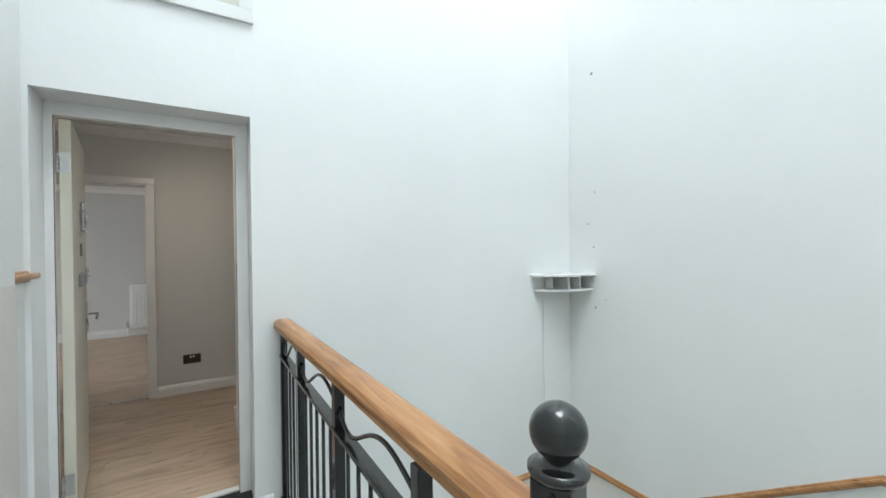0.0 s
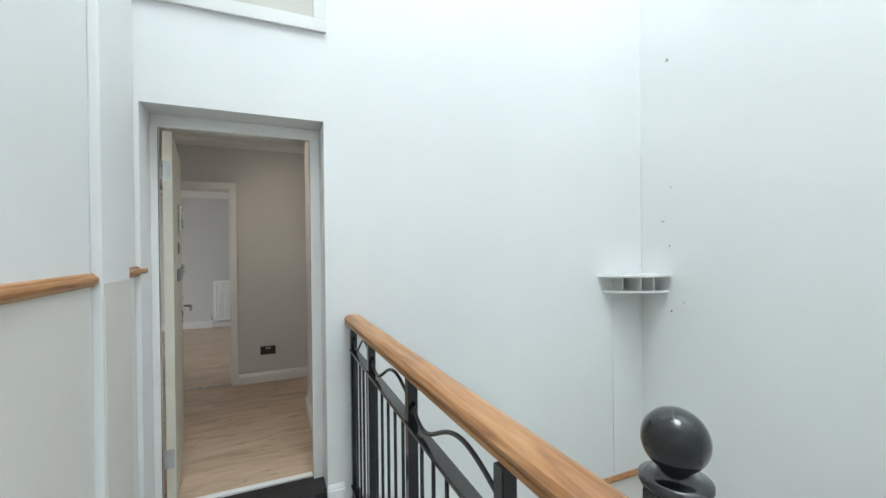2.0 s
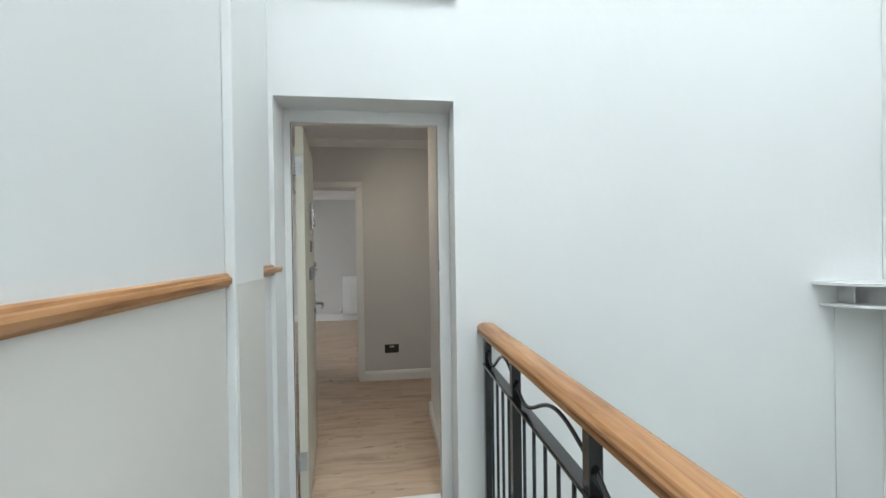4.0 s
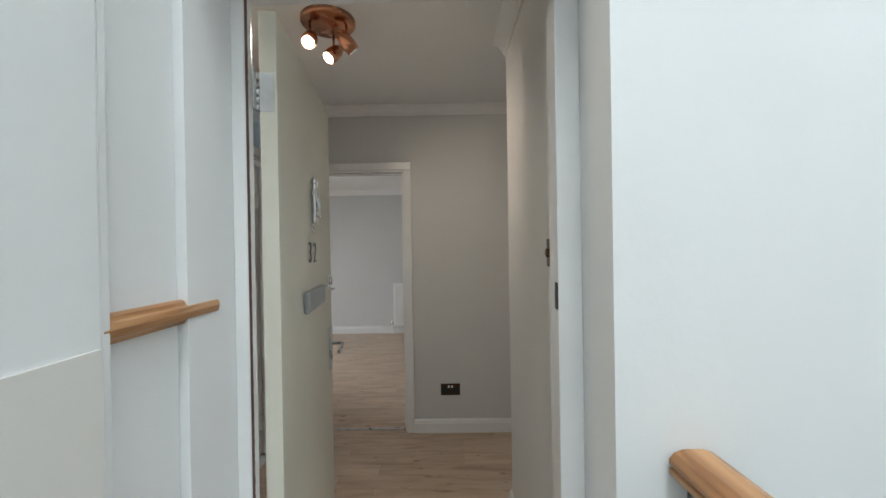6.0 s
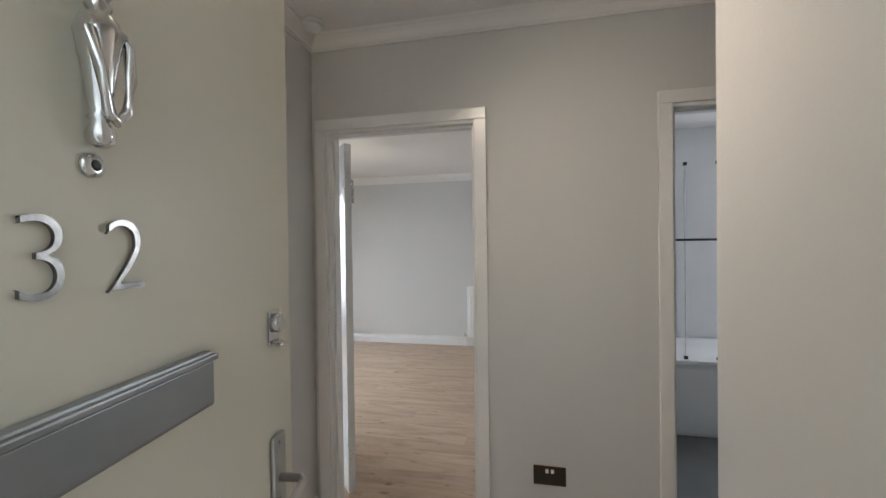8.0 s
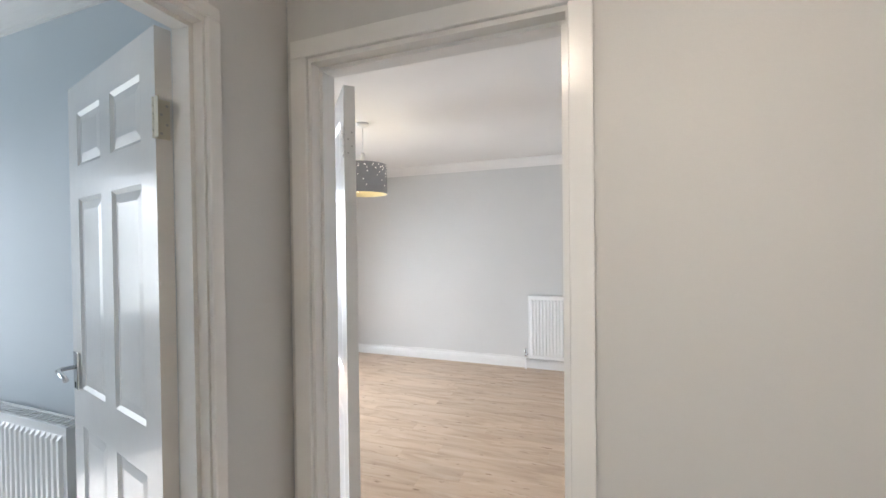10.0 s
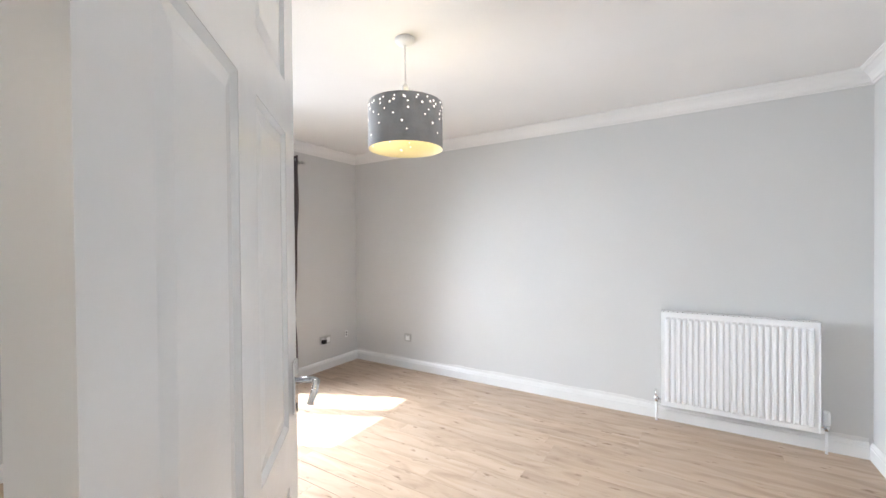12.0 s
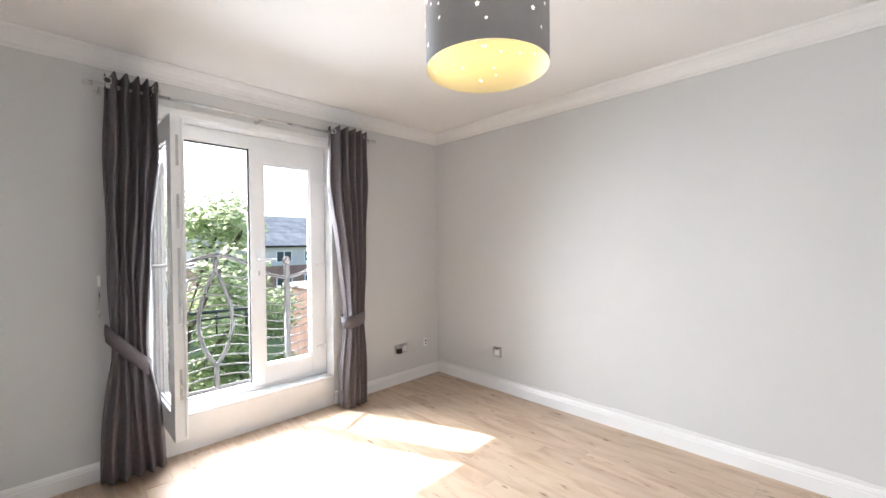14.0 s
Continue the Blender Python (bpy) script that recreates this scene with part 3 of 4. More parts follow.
part("collar", lathe([(0.020, NT - 0.056), (0.036, NT - 0.056), (0.039, NT - 0.050), (0.039, NT - 0.045), (0.030, NT - 0.042), (0.020, NT - 0.038), (0.018, NT - 0.030)], 28), BLACK_METAL, newel)
part("ball_finial", lathe([(0.0365 * math.sin(math.pi * i / 20), NT - 0.0365 * math.cos(math.pi * i / 20)) for i in range(21)], 32), BLACK_METAL, newel, "glossy black ball finial")
part("screw", lathe([(0.003, -0.001), (0.003, 0.001)], 10, pose(-0.0265, -0.012, NT - 0.07, 0, 90, 18)), BLACK, newel)

# corner shelf in the stairwell
shelf = base("corner_shelf", pose(3.34, 0, 1.04), "small white painted corner shelf with an open compartment", "shelf")


def corner_board(z0, z1, lx, ly):
    bm = bmesh.new()
    pts = [(-0.001, -0.001)] + [(-lx * math.cos(a) - 0.001, -ly * math.sin(a) - 0.001) for a in (math.pi / 2 * i / 14 for i in range(15))]
    lo, hi = [bm.verts.new((*p, z0)) for p in pts], [bm.verts.new((*p, z1)) for p in pts]
    bm.faces.new(lo)
    bm.faces.new(hi[::-1])
    for i in range(len(pts)):
        bm.faces.new((lo[i], lo[(i + 1) % len(pts)], hi[(i + 1) % len(pts)], hi[i]))
    return bm


part("top_board", corner_board(0.105, 0.120, 0.47, 0.27), GLOSS, shelf)
part("bottom_board", corner_board(-0.015, 0.0, 0.42, 0.24), GLOSS, shelf)
part("divider", blocks((-0.20, -0.16, 0.0, -0.185, -0.001, 0.105)), GLOSS, shelf)
part("divider", blocks((-0.30, -0.08, 0.0, -0.29, -0.001, 0.105)), GLOSS, shelf)
part("divider", blocks((-0.11, -0.20, 0.0, -0.098, -0.001, 0.105)), GLOSS, shelf)
cable = solid("wall_cable", tube([(3.335 - 0.32, -0.006, 1.02), (3.015, -0.006, 0.6), (3.02, -0.006, -0.4)], 0.0022, 6), STAIR_WHITE, "thin white painted cable down the stairwell wall", "cable")
for y, z, w, h in ((-0.24, 2.785, 0.022, 0.03), (-0.265, 1.82, 0.012, 0.012), (-0.20, 1.565, 0.04, 0.006), (-0.25, 1.375, 0.012, 0.02), (-0.265, 0.885, 0.014, 0.018), (-0.36, 0.96, 0.01, 0.01)):
    bm = bmesh.new()
    ring = [bm.verts.new((3.3385, y + w * 0.5 * math.cos(a) * random.uniform(0.6, 1.2), z + h * 0.5 * math.sin(a) * random.uniform(0.6, 1.2))) for a in (2 * math.pi * i / 9 for i in range(9))]
    back = [bm.verts.new((3.3397, v.co.y, v.co.z)) for v in ring]
    bm.faces.new(ring)
    for i in range(9):
        bm.faces.new((ring[i], ring[(i + 1) % 9], back[(i + 1) % 9], back[i]))
    solid("plaster_chip", bm, DAMAGE, "small grey chip in the white plaster wall", "wall chip", "chips in the stairwell wall")
for z, h in ((3.05, 0.05), (2.72, 0.04), (2.30, 0.10), (2.08, 0.09), (1.78, 0.04)):
    solid("caulk_crack", blocks((0.0052, -0.2075, z, 0.0072, -0.2045, z + h)), DAMAGE, "dark crack in the caulk beside the pipe casing", "wall crack", "cracks beside the pipe casing")

# ---- doors ----


def panel_leaf(width, height, t, mat, parent):
    """Six-panel leaf: x from the hinge, y through the thickness."""
    cols = [(0.095, width / 2 - 0.045), (width / 2 + 0.045, width - 0.095)]
    rows = [(0.20, 0.80), (0.93, 1.58), (1.69, height - 0.10)]
    xs = sorted({0, width, *[v for c in cols for v in c]})
    zs = sorted({0, height, *[v for r in rows for v in r]})
    bm = bmesh.new()
    for i, (x0, x1) in enumerate(zip(xs, xs[1:])):
        for j, (z0, z1) in enumerate(zip(zs, zs[1:])):
            if not ((x0, x1) in cols and (z0, z1) in rows):
                box(bm, x0, 0, z0, x1, t, z1)
    bmesh.ops.remove_doubles(bm, verts=bm.verts[:], dist=1e-5)
    part("leaf_frame", bm, mat, parent)
    for x0, x1 in cols:
        for z0, z1 in rows:
            pb = bmesh.new()
            mx, mz = 0.028, 0.028
            for y0, s in ((0.0, 1), (t, -1)):
                a = [pb.verts.new(p) for p in ((x0, y0 + s * 0.0006, z0), (x1, y0 + s * 0.0006, z0), (x1, y0 + s * 0.0006, z1), (x0, y0 + s * 0.0006, z1))]
                b = [pb.verts.new(p) for p in ((x0 + 0.012, y0 + s * 0.007, z0 + 0.012), (x1 - 0.012, y0 + s * 0.007, z0 + 0.012), (x1 - 0.012, y0 + s * 0.007, z1 - 0.012), (x0 + 0.012, y0 + s * 0.007, z1 - 0.012))]
                c = [pb.verts.new(p) for p in ((x0 + mx + 0.012, y0 + s * 0.003, z0 + mz + 0.012), (x1 - mx - 0.012, y0 + s * 0.003, z0 + mz + 0.012), (x1 - mx - 0.012, y0 + s * 0.003, z1 - mz - 0.012), (x0 + mx + 0.012, y0 + s * 0.003, z1 - mz - 0.012))]
                for p, q in ((a, b), (b, c)):
                    for k in range(4):
                        pb.faces.new((p[k], p[(k + 1) % 4], q[(k + 1) % 4], q[k]))
                pb.faces.new(c)
            part("door_panel", pb, mat, parent)


def lever(parent, x, z, y, s, way, mat, tall=0.17):
    """A lever handle on its plate; s is the side it stands out to, way the direction of the lever along x."""
    plate = part("handle_plate", blocks((x - 0.021, min(y, y + s * 0.009), z - tall * 0.6, x + 0.021, max(y, y + s * 0.009), z + tall * 0.4), bevel=0.003), mat, parent, "metal lever handle plate")
    part("lever", tube([(x, y + s * 0.004, z), (x, y + s * 0.045, z), (x + way * 0.012, y + s * 0.055, z), (x + way * 0.06, y + s * 0.057, z - 0.006), (x + way * 0.088, y + s * 0.055, z - 0.012), (x + way * 0.096, y + s * 0.053, z - 0.02)], 0.0075, 10), mat, plate)
    part("keyhole", blocks((x - 0.003, min(y + s * 0.009, y + s * 0.0102), z - 0.072, x + 0.003, max(y + s * 0.009, y + s * 0.0102), z - 0.052)), BLACK, plate)


def hinge(parent, z, t, mat):
    """A butt hinge on the hinge edge of a leaf of thickness t."""
    h = part("hinge", blocks((-0.0022, 0.006, z, -0.0002, t - 0.002, z + 0.10)), mat, parent, "butt hinge")
    part("flap", blocks((-0.032, t + 0.004, z, -0.006, t + 0.006, z + 0.10)), mat, h)
    for i in range(5):
        part("knuckle", lathe([(0.0058, z + 0.0205 * i), (0.0058, z + 0.0205 * i + 0.0185)], 10, pose(-0.004, t + 0.003, 0)), mat, h)
    for i in range(4):
        part("screw", lathe([(0.0034, -0.001), (0.0034, 0.001)], 8, pose(-0.0024, 0.013 if i % 2 else 0.026, z + 0.014 + 0.024 * i, 0, 90, 0)), STEEL, h)


front = base("entrance_door", pose(0.086, 0.237, 0.006, 0, 0, 97.4), "cream painted entrance door numbered 32, standing open", "door")
part("leaf", blocks((0, 0, 0, 0.785, 0.044, 2.022), bevel=0.002), CREAM_DOOR, front)
plate = part("letter_plate", blocks((0.256, -0.016, 1.190, 0.540, -0.0005, 1.262), bevel=0.004), GREY_METAL, front, "satin grey letter plate")
part("flap", blocks((0.262, -0.0195, 1.196, 0.534, -0.0165, 1.249), bevel=0.001), GREY_METAL, plate)
part("flap_lip", blocks((0.258, -0.024, 1.251, 0.538, -0.0165, 1.259), bevel=0.002), GREY_METAL, plate)
KN = 0.392
kn = part("knocker", lathe([(0.004, 1.498), (0.0105, 1.502), (0.012, 1.512), (0.008, 1.522), (0.011, 1.526), (0.008, 1.531), (0.010, 1.540), (0.014, 1.575), (0.019, 1.605), (0.015, 1.618), (0.008, 1.624), (0.011, 1.630), (0.007, 1.636), (0.012, 1.643), (0.0135, 1.652), (0.010, 1.662), (0.003, 1.668)], 18, pose(KN, -0.012, -0.006)), CHROME, front, "polished chrome urn-shaped door knocker")
part("knocker_arm", tube([(KN + 0.014, -0.018, 1.606), (KN + 0.021, -0.022, 1.595), (KN + 0.018, -0.027, 1.56), (KN + 0.011, -0.028, 1.528), (KN + 0.003, -0.026, 1.516), (KN - 0.005, -0.027, 1.522), (KN - 0.014, -0.027, 1.56), (KN - 0.018, -0.022, 1.595), (KN - 0.014, -0.018, 1.606)], 0.0048, 8), CHROME, kn)
part("knocker_shoulder", tube([(KN - 0.019, -0.016, 1.602), (KN + 0.019, -0.016, 1.602)], 0.008, 10), CHROME, kn)
peep = part("peephole", lathe([(0.012, 0), (0.012, 0.003), (0.009, 0.006), (0.006, 0.0062)], 18, pose(KN, -0.0005, 1.476, 90, 0, 0)), CHROME, front, "chrome door viewer")
part("lens", lathe([(0.0055, 0.0063), (0.003, 0.0075)], 12, pose(KN, -0.0005, 1.476, 90, 0, 0)), BLACK, peep)


def letters(name, text, size, m, mat, parent, thick=0.002, label=""):
    cu = bpy.data.curves.new(name, "FONT")
    cu.body, cu.size, cu.extrude, cu.bevel_depth, cu.align_x = text, size, thick, 0.0, "CENTER"
    cu.offset = -0.0022
    tmp = bpy.data.objects.new(name, cu)
    scene.collection.objects.link(tmp)
    me = bpy.data.meshes.new_from_object(tmp.evaluated_get(bpy.context.evaluated_depsgraph_get()))
    bpy.data.objects.remove(tmp)
    me.materials.append(mat)
    ob = new(name, me)
    ob.parent, ob.matrix_local = parent, m
    return tagged(ob, label)


letters("numeral", "3", 0.108, pose(0.345, -0.004, 1.354, 90, 0, 0), DARK_CHROME, front, label="chrome house number 3")
letters("numeral", "2", 0.108, pose(0.424, -0.004, 1.354, 90, 0, 0), DARK_CHROME, front, label="chrome house number 2")
cyl = part("cylinder_pull", blocks((0.700, -0.005, 1.225, 0.738, -0.0005, 1.285), bevel=0.002), CHROME, front, "chrome cylinder lock with finger pull")
part("lock_cylinder", lathe([(0.0165, 0), (0.0165, 0.010), (0.012, 0.013), (0.011, 0.013)], 20, pose(0.719, -0.005, 1.262, 90, 0, 0)), CHROME, cyl)
part("finger_pull", tube([(0.719, -0.004, 1.230), (0.719, -0.018, 1.224), (0.719, -0.026, 1.228)], 0.014, 10, 0.3), CHROME, cyl)
lever(front, 0.722, 0.985, -0.0005, -1, -1, STEEL, 0.19)
for z in (0.20, 1.76):
    hinge(front, z, 0.044, STEEL)

living = base("living_room_door", pose(-0.533, 2.400, 0.006, 0, 0, 132.3), "white six-panel living room door standing wide open", "door")
panel_leaf(0.723, 1.970, 0.040, GLOSS, living)
lever(living, 0.675, 1.02, 0.0, -1, -1, CHROME, 0.12)
lever(living, 0.675, 1.02, 0.040, 1, -1, CHROME, 0.12)
part("latch_plate", blocks((0.7232, 0.010, 0.96, 0.7245, 0.030, 1.07)), STEEL, living, "steel latch plate")
for z in (0.18, 1.72):
    hinge(living, z, 0.040, GLOSS)

bedroom = base("bedroom_door", pose(-0.778, 1.918, 0.006, 0, 0, 166), "white gloss six-panel bedroom door standing open", "door")
panel_leaf(0.722, 1.970, 0.038, GLOSS, bedroom)
lever(bedroom, 0.668, 1.0, 0.038, 1, -1, CHROME, 0.13)
for z in (0.18, 1.685):
    hinge(bedroom, z, 0.038, CREAM_DOOR)

# ---- switches and sockets ----


def socket(name, m, w, h, mat, label, category, holes=True, rocker=BLACK, group=""):
    """A plate in the xz plane whose back touches y = 0 and which faces -y."""
    ob = base(name, m, label, category, group)
    part("plate", blocks((-w / 2, -0.006, -h / 2, w / 2, -0.0003, h / 2), bevel=0.002), mat, ob)
    if holes:
        for cx in ((-0.037, 0.037) if w > 0.12 else (0.0,)):
            part("socket_face", blocks((cx - 0.026, -0.0075, -0.030, cx + 0.026, -0.0062, 0.022)), rocker, ob)
        for cx in ((-0.012, 0.012) if w > 0.12 else (0.0,)):
            part("rocker", blocks((cx - 0.007, -0.0105, 0.014, cx + 0.007, -0.0078, 0.032), bevel=0.001), UPVC if mat is BRONZE else STEEL, ob)
    return ob


socket("double_socket", pose(0.526, DOORWALL, 0.325), 0.146, 0.088, BRONZE, "dark bronze double wall socket with white rockers", "socket")
sw = socket("light_switch", pose(0.8468, 0.441, 1.385, 0, 0, -90), 0.088, 0.088, BRONZE, "dark bronze dimmer light switch plate", "light switch", holes=False)
part("dimmer_knob", lathe([(0.015, 0.006), (0.014, 0.018), (0.010, 0.020)], 20, pose(0, 0, 0, 90, 0, 0)), BRONZE, sw)
s1 = socket("wall_socket", pose(-2.795, NORTH, 0.335), 0.088, 0.088, STEEL, "brushed steel single socket with a white insert", "socket", rocker=UPVC, group="living room sockets")
s2 = socket("wall_socket", pose(EAST, 4.89, 0.36, 0, 0, -90), 0.146, 0.088, STEEL, "brushed steel double socket above the skirting", "socket", rocker=UPVC, group="living room sockets")
s3 = socket("wall_socket", pose(WEST, 5.25, 0.318, 0, 0, 90), 0.146, 0.088, STEEL, "brushed steel double socket with a black plug", "socket", rocker=UPVC, group="living room sockets")
solid("plug", blocks((WEST + 0.008, 5.188, 0.285, WEST + 0.045, 5.236, 0.328), bevel=0.006), BLACK, "black mains plug in the wall socket", "plug")
tv = socket("aerial_socket", pose(WEST, 5.556, 0.325, 0, 0, 90), 0.045, 0.075, UPVC, "small white aerial outlet with dark ports", "socket", holes=False)
part("port", lathe([(0.009, 0.006), (0.009, 0.012)], 14, pose(0, 0, 0.017, 90, 0, 0)), BLACK, tv)
part("port", lathe([(0.007, 0.006), (0.007, 0.011)], 14, pose(0, 0, -0.012, 90, 0, 0)), BLACK, tv)

# ---- radiators ----


def radiator(name, m, w, z0, z1, label, flutes, group="radiators"):
    """Panel radiator: x across, back at y = 0, front towards -y."""
    ob = base(name, m, label, "radiator", group)
    D, h = 0.112, z1 - z0
    bm = bmesh.new()
    xs = [(0, 0.0)]
    step = (w - 0.05) / flutes
    for i in range(flutes):
        a = 0.025 + i * step
        xs += [(a + step * 0.06, 0.0), (a + step * 0.26, -0.011), (a + step * 0.66, -0.011), (a + step * 0.86, 0.0)]
    xs.append((w, 0.0))
    lv = [(z0, 0.0), (z0 + 0.028, 0.0), (z0 + 0.045, 1.0), (z1 - 0.045, 1.0), (z1 - 0.028, 0.0), (z1, 0.0)]
    grid = [[bm.verts.new((x, -D + 0.012 + d * k, z)) for x, d in xs] for z, k in lv]
    for r, s in zip(grid, grid[1:]):
        for i in range(len(xs) - 1):
            bm.faces.new((r[i], r[i + 1], s[i + 1], s[i]))
    part("front_panel", bm, UPVC, ob)
    part("back_panel", blocks((0.004, -0.040, z0 + 0.01, w - 0.004, -0.030, z1 - 0.01)), UPVC, ob)
    for x in (0.0, w - 0.004):
        part("side_cover", blocks((x - 0.001, -D + 0.008, z0, x + 0.005, -0.028, z1 + 0.001), bevel=0.0015), UPVC, ob)
    grille = part("top_grille", blocks((-0.001, -D + 0.008, z1, w + 0.001, -D + 0.020, z1 + 0.008), (-0.001, -0.040, z1, w + 0.001, -0.028, z1 + 0.008), bevel=0.002), UPVC, ob)
    k = int(w / 0.03)
    for i in range(k):
        part("grille_bar", blocks((w * (i + 0.3) / k, -D + 0.020, z1 + 0.001, w * (i + 0.7) / k, -0.040, z1 + 0.006)), UPVC, grille)
    for x in (0.12, w - 0.14):
        part("bracket", blocks((x, -0.030, z0 + 0.05, x + 0.03, -0.0005, z1 - 0.08)), UPVC, ob)
    for x, s, tall in ((0.0, -1, 0.05), (w, 1, 0.085)):
        v = part("valve", tube([(x - s * 0.004, -0.06, z0 + 0.035), (x + s * 0.035, -0.06, z0 + 0.035)], 0.010, 12), CHROME, ob, "chrome radiator valve")
        part("valve_cap", lathe([(0.011, z0 + 0.045), (0.019, z0 + 0.05), (0.019, z0 + 0.05 + tall - 0.02), (0.014, z0 + 0.05 + tall)] if s > 0 else [(0.009, z0 + 0.04), (0.011, z0 + 0.05), (0.009, z0 + 0.05 + tall)], 16, pose(x + s * 0.035, -0.06, 0)), UPVC if s > 0 else CHROME, v)
        part("valve_body", lathe([(0.012, z0 + 0.01), (0.015, z0 + 0.02), (0.015, z0 + 0.042), (0.011, z0 + 0.046)], 14, pose(x + s * 0.035, -0.06, 0)), CHROME, v)
        part("pipe", lathe([(0.0075, 0.0), (0.0075, z0 + 0.015)], 12, pose(x + s * 0.035, -0.06, 0)), UPVC, ob)
    return ob


radiator("radiator", pose(-0.38, NORTH, 0), 0.872, 0.135, 0.822, "white fluted panel radiator on the grey wall", 23)
radiator("radiator", pose(-2.45, DOORWALL, 0), 0.80, 0.14, 0.72, "white panel radiator on the pale blue bedroom wall", 21)

# ---- ceiling lights ----
LX, LY = -1.422, 3.915
pend = base("pendant_lamp", pose(LX, LY, 0), "grey drum pendant lamp with star cut-outs, lit", "pendant lamp")
part("ceiling_rose", lathe([(0.050, ROOM_TOP - 0.0005), (0.050, ROOM_TOP - 0.012), (0.040, ROOM_TOP - 0.024), (0.012, ROOM_TOP - 0.032)], 28), UPVC, pend, "white ceiling rose")
part("cord", tube([(0, 0, ROOM_TOP - 0.03), (0, 0, 2.13)], 0.0035, 8), UPVC, pend, "white flex")
part("lamp_holder", lathe([(0.008, 2.145), (0.015, 2.14), (0.018, 2.12), (0.013, 2.108), (0.020, 2.10), (0.020, 2.04), (0.015, 2.02)], 18), UPVC, pend)
R0, Z0, Z1 = 0.186, 1.820, 2.048
shade = part("shade", lathe([(R0, Z0), (R0, Z1)], 64, close=False), SHADE_OUT, pend, "grey felt drum shade")
lining = part("lining", lathe([(R0, Z0), (R0 - 0.003, Z0), (R0 - 0.003, Z1), (R0, Z1)], 64, close=False), SHADE_IN, pend, "cream inner lining")
for k in range(3):
    a = 2 * math.pi * k / 3
    part("spider_arm", tube([(0.018 * math.cos(a), 0.018 * math.sin(a), Z1 - 0.02), (0.187 * math.cos(a), 0.187 * math.sin(a), Z1 - 0.006)], 0.002, 6), STEEL, pend)
part("bulb", lathe([(0.012, 2.03), (0.014, 2.015), (0.026, 1.99), (0.030, 1.965), (0.026, 1.94), (0.012, 1.922), (0.002, 1.918)], 18), BULB, pend, "warm glowing bulb").visible_shadow = False
rs = random.Random(5)


def star(r):
    bm = bmesh.new()
    bm.faces.new([bm.verts.new((r * (1 if i % 2 == 0 else 0.45) * math.cos(math.pi / 2 + math.pi * i / 5), 0, r * (1 if i % 2 == 0 else 0.45) * math.sin(math.pi / 2 + math.pi * i / 5))) for i in range(10)])
    ex = bmesh.ops.extrude_face_region(bm, geom=bm.faces[:])
    bmesh.ops.translate(bm, vec=(0, 0.0008, 0), verts=[v for v in ex["geom"] if isinstance(v, bmesh.types.BMVert)])
    return bm


# thin glowing stars laid on shade and lining; no holes are cut
star_mesh = [mesh_of("star", star(r), STAR) for r in (0.0055, 0.0075)]
rows_of_stars = ((0.018, 22), (0.032, 20), (0.050, 17), (0.072, 13), (0.10, 10), (0.135, 8), (0.175, 6))
for drop, count in rows_of_stars:
    shift = rs.random()
    for i in range(count):
        a = 2 * math.pi * (i + shift + rs.uniform(-0.25, 0.25)) / count
        ob = new("star", star_mesh[rs.random() > 0.5])
        ob.parent = shade
        rr = R0 + 0.0006
        ob.matrix_local = pose(rr * math.cos(a), rr * math.sin(a), Z1 - drop + rs.uniform(-0.006, 0.006), 0, 0, math.degrees(a) - 90 + 180)
for i in range(54):
    a, z = rs.uniform(0, 2 * math.pi), Z0 + 0.03 + 0.18 * rs.random()
    ob = new("star", star_mesh[0])
    ob.parent = lining
    ob.matrix_local = pose((R0 - 0.0042) * math.cos(a), (R0 - 0.0042) * math.sin(a), z, 0, 0, math.degrees(a) - 90)
lamp("pendant_bulb_light", "POINT", pose(LX, LY, 1.955), 0.85, (1.0, 0.80, 0.50), 0.03)

spots = base("ceiling_spotlight", pose(-0.02, 1.06, 0), "copper three-headed ceiling spotlight, lit", "ceiling light")
part("mounting_plate", lathe([(0.125, HALL_TOP - 0.0005), (0.125, HALL_TOP - 0.018), (0.118, HALL_TOP - 0.024), (0.004, HALL_TOP - 0.025)], 36), COPPER, spots, "round copper ceiling plate")
for dx, dy, tx, ty, drop in ((-0.075, -0.035, 0.05, -0.9, 0.075), (0.0, 0.085, -0.55, -0.65, 0.085), (0.085, 0.0, 0.75, 0.55, 0.075)):
    z = HALL_TOP - 0.025
    arm = part("arm", tube([(dx, dy, z), (dx, dy, z - drop)], 0.006, 8), COPPER, spots)
    aim = look((dx, dy, z - drop - 0.005), (dx + tx * 0.3, dy + ty * 0.3, z - drop - 0.27))
    head = part("spot_head", lathe([(0.010, 0.055), (0.024, 0.045), (0.033, 0.015), (0.035, -0.015), (0.031, -0.048), (0.0285, -0.048), (0.028, -0.040)], 22, aim), COPPER, spots, "copper bullet-shaped spot head")
    part("lens", lathe([(0.0275, -0.043), (0.026, -0.046), (0.002, -0.0465)], 18, aim), SPOT_GLOW, head, "bright glowing lens")
    beam = lamp("hall_spot_light", "SPOT", spots.matrix_world @ look((dx, dy, z - drop - 0.005), (dx + tx * 0.3, dy + ty * 0.3, z - drop - 0.27)) @ pose(0, 0, -0.052), 25, (1.0, 0.855, 0.685), 0.025).data
    beam.spot_size, beam.spot_blend = radians(125), 1.0
smoke = base("smoke_alarm", pose(-0.56, 2.06, HALL_TOP), "round white smoke alarm on the hall ceiling", "smoke alarm")
part("base_ring", lathe([(0.055, -0.0005), (0.055, -0.012), (0.050, -0.016)], 30), UPVC, smoke)
part("cover", lathe([(0.048, -0.0165), (0.044, -0.032), (0.030, -0.038), (0.002, -0.039)], 30), UPVC, smoke)

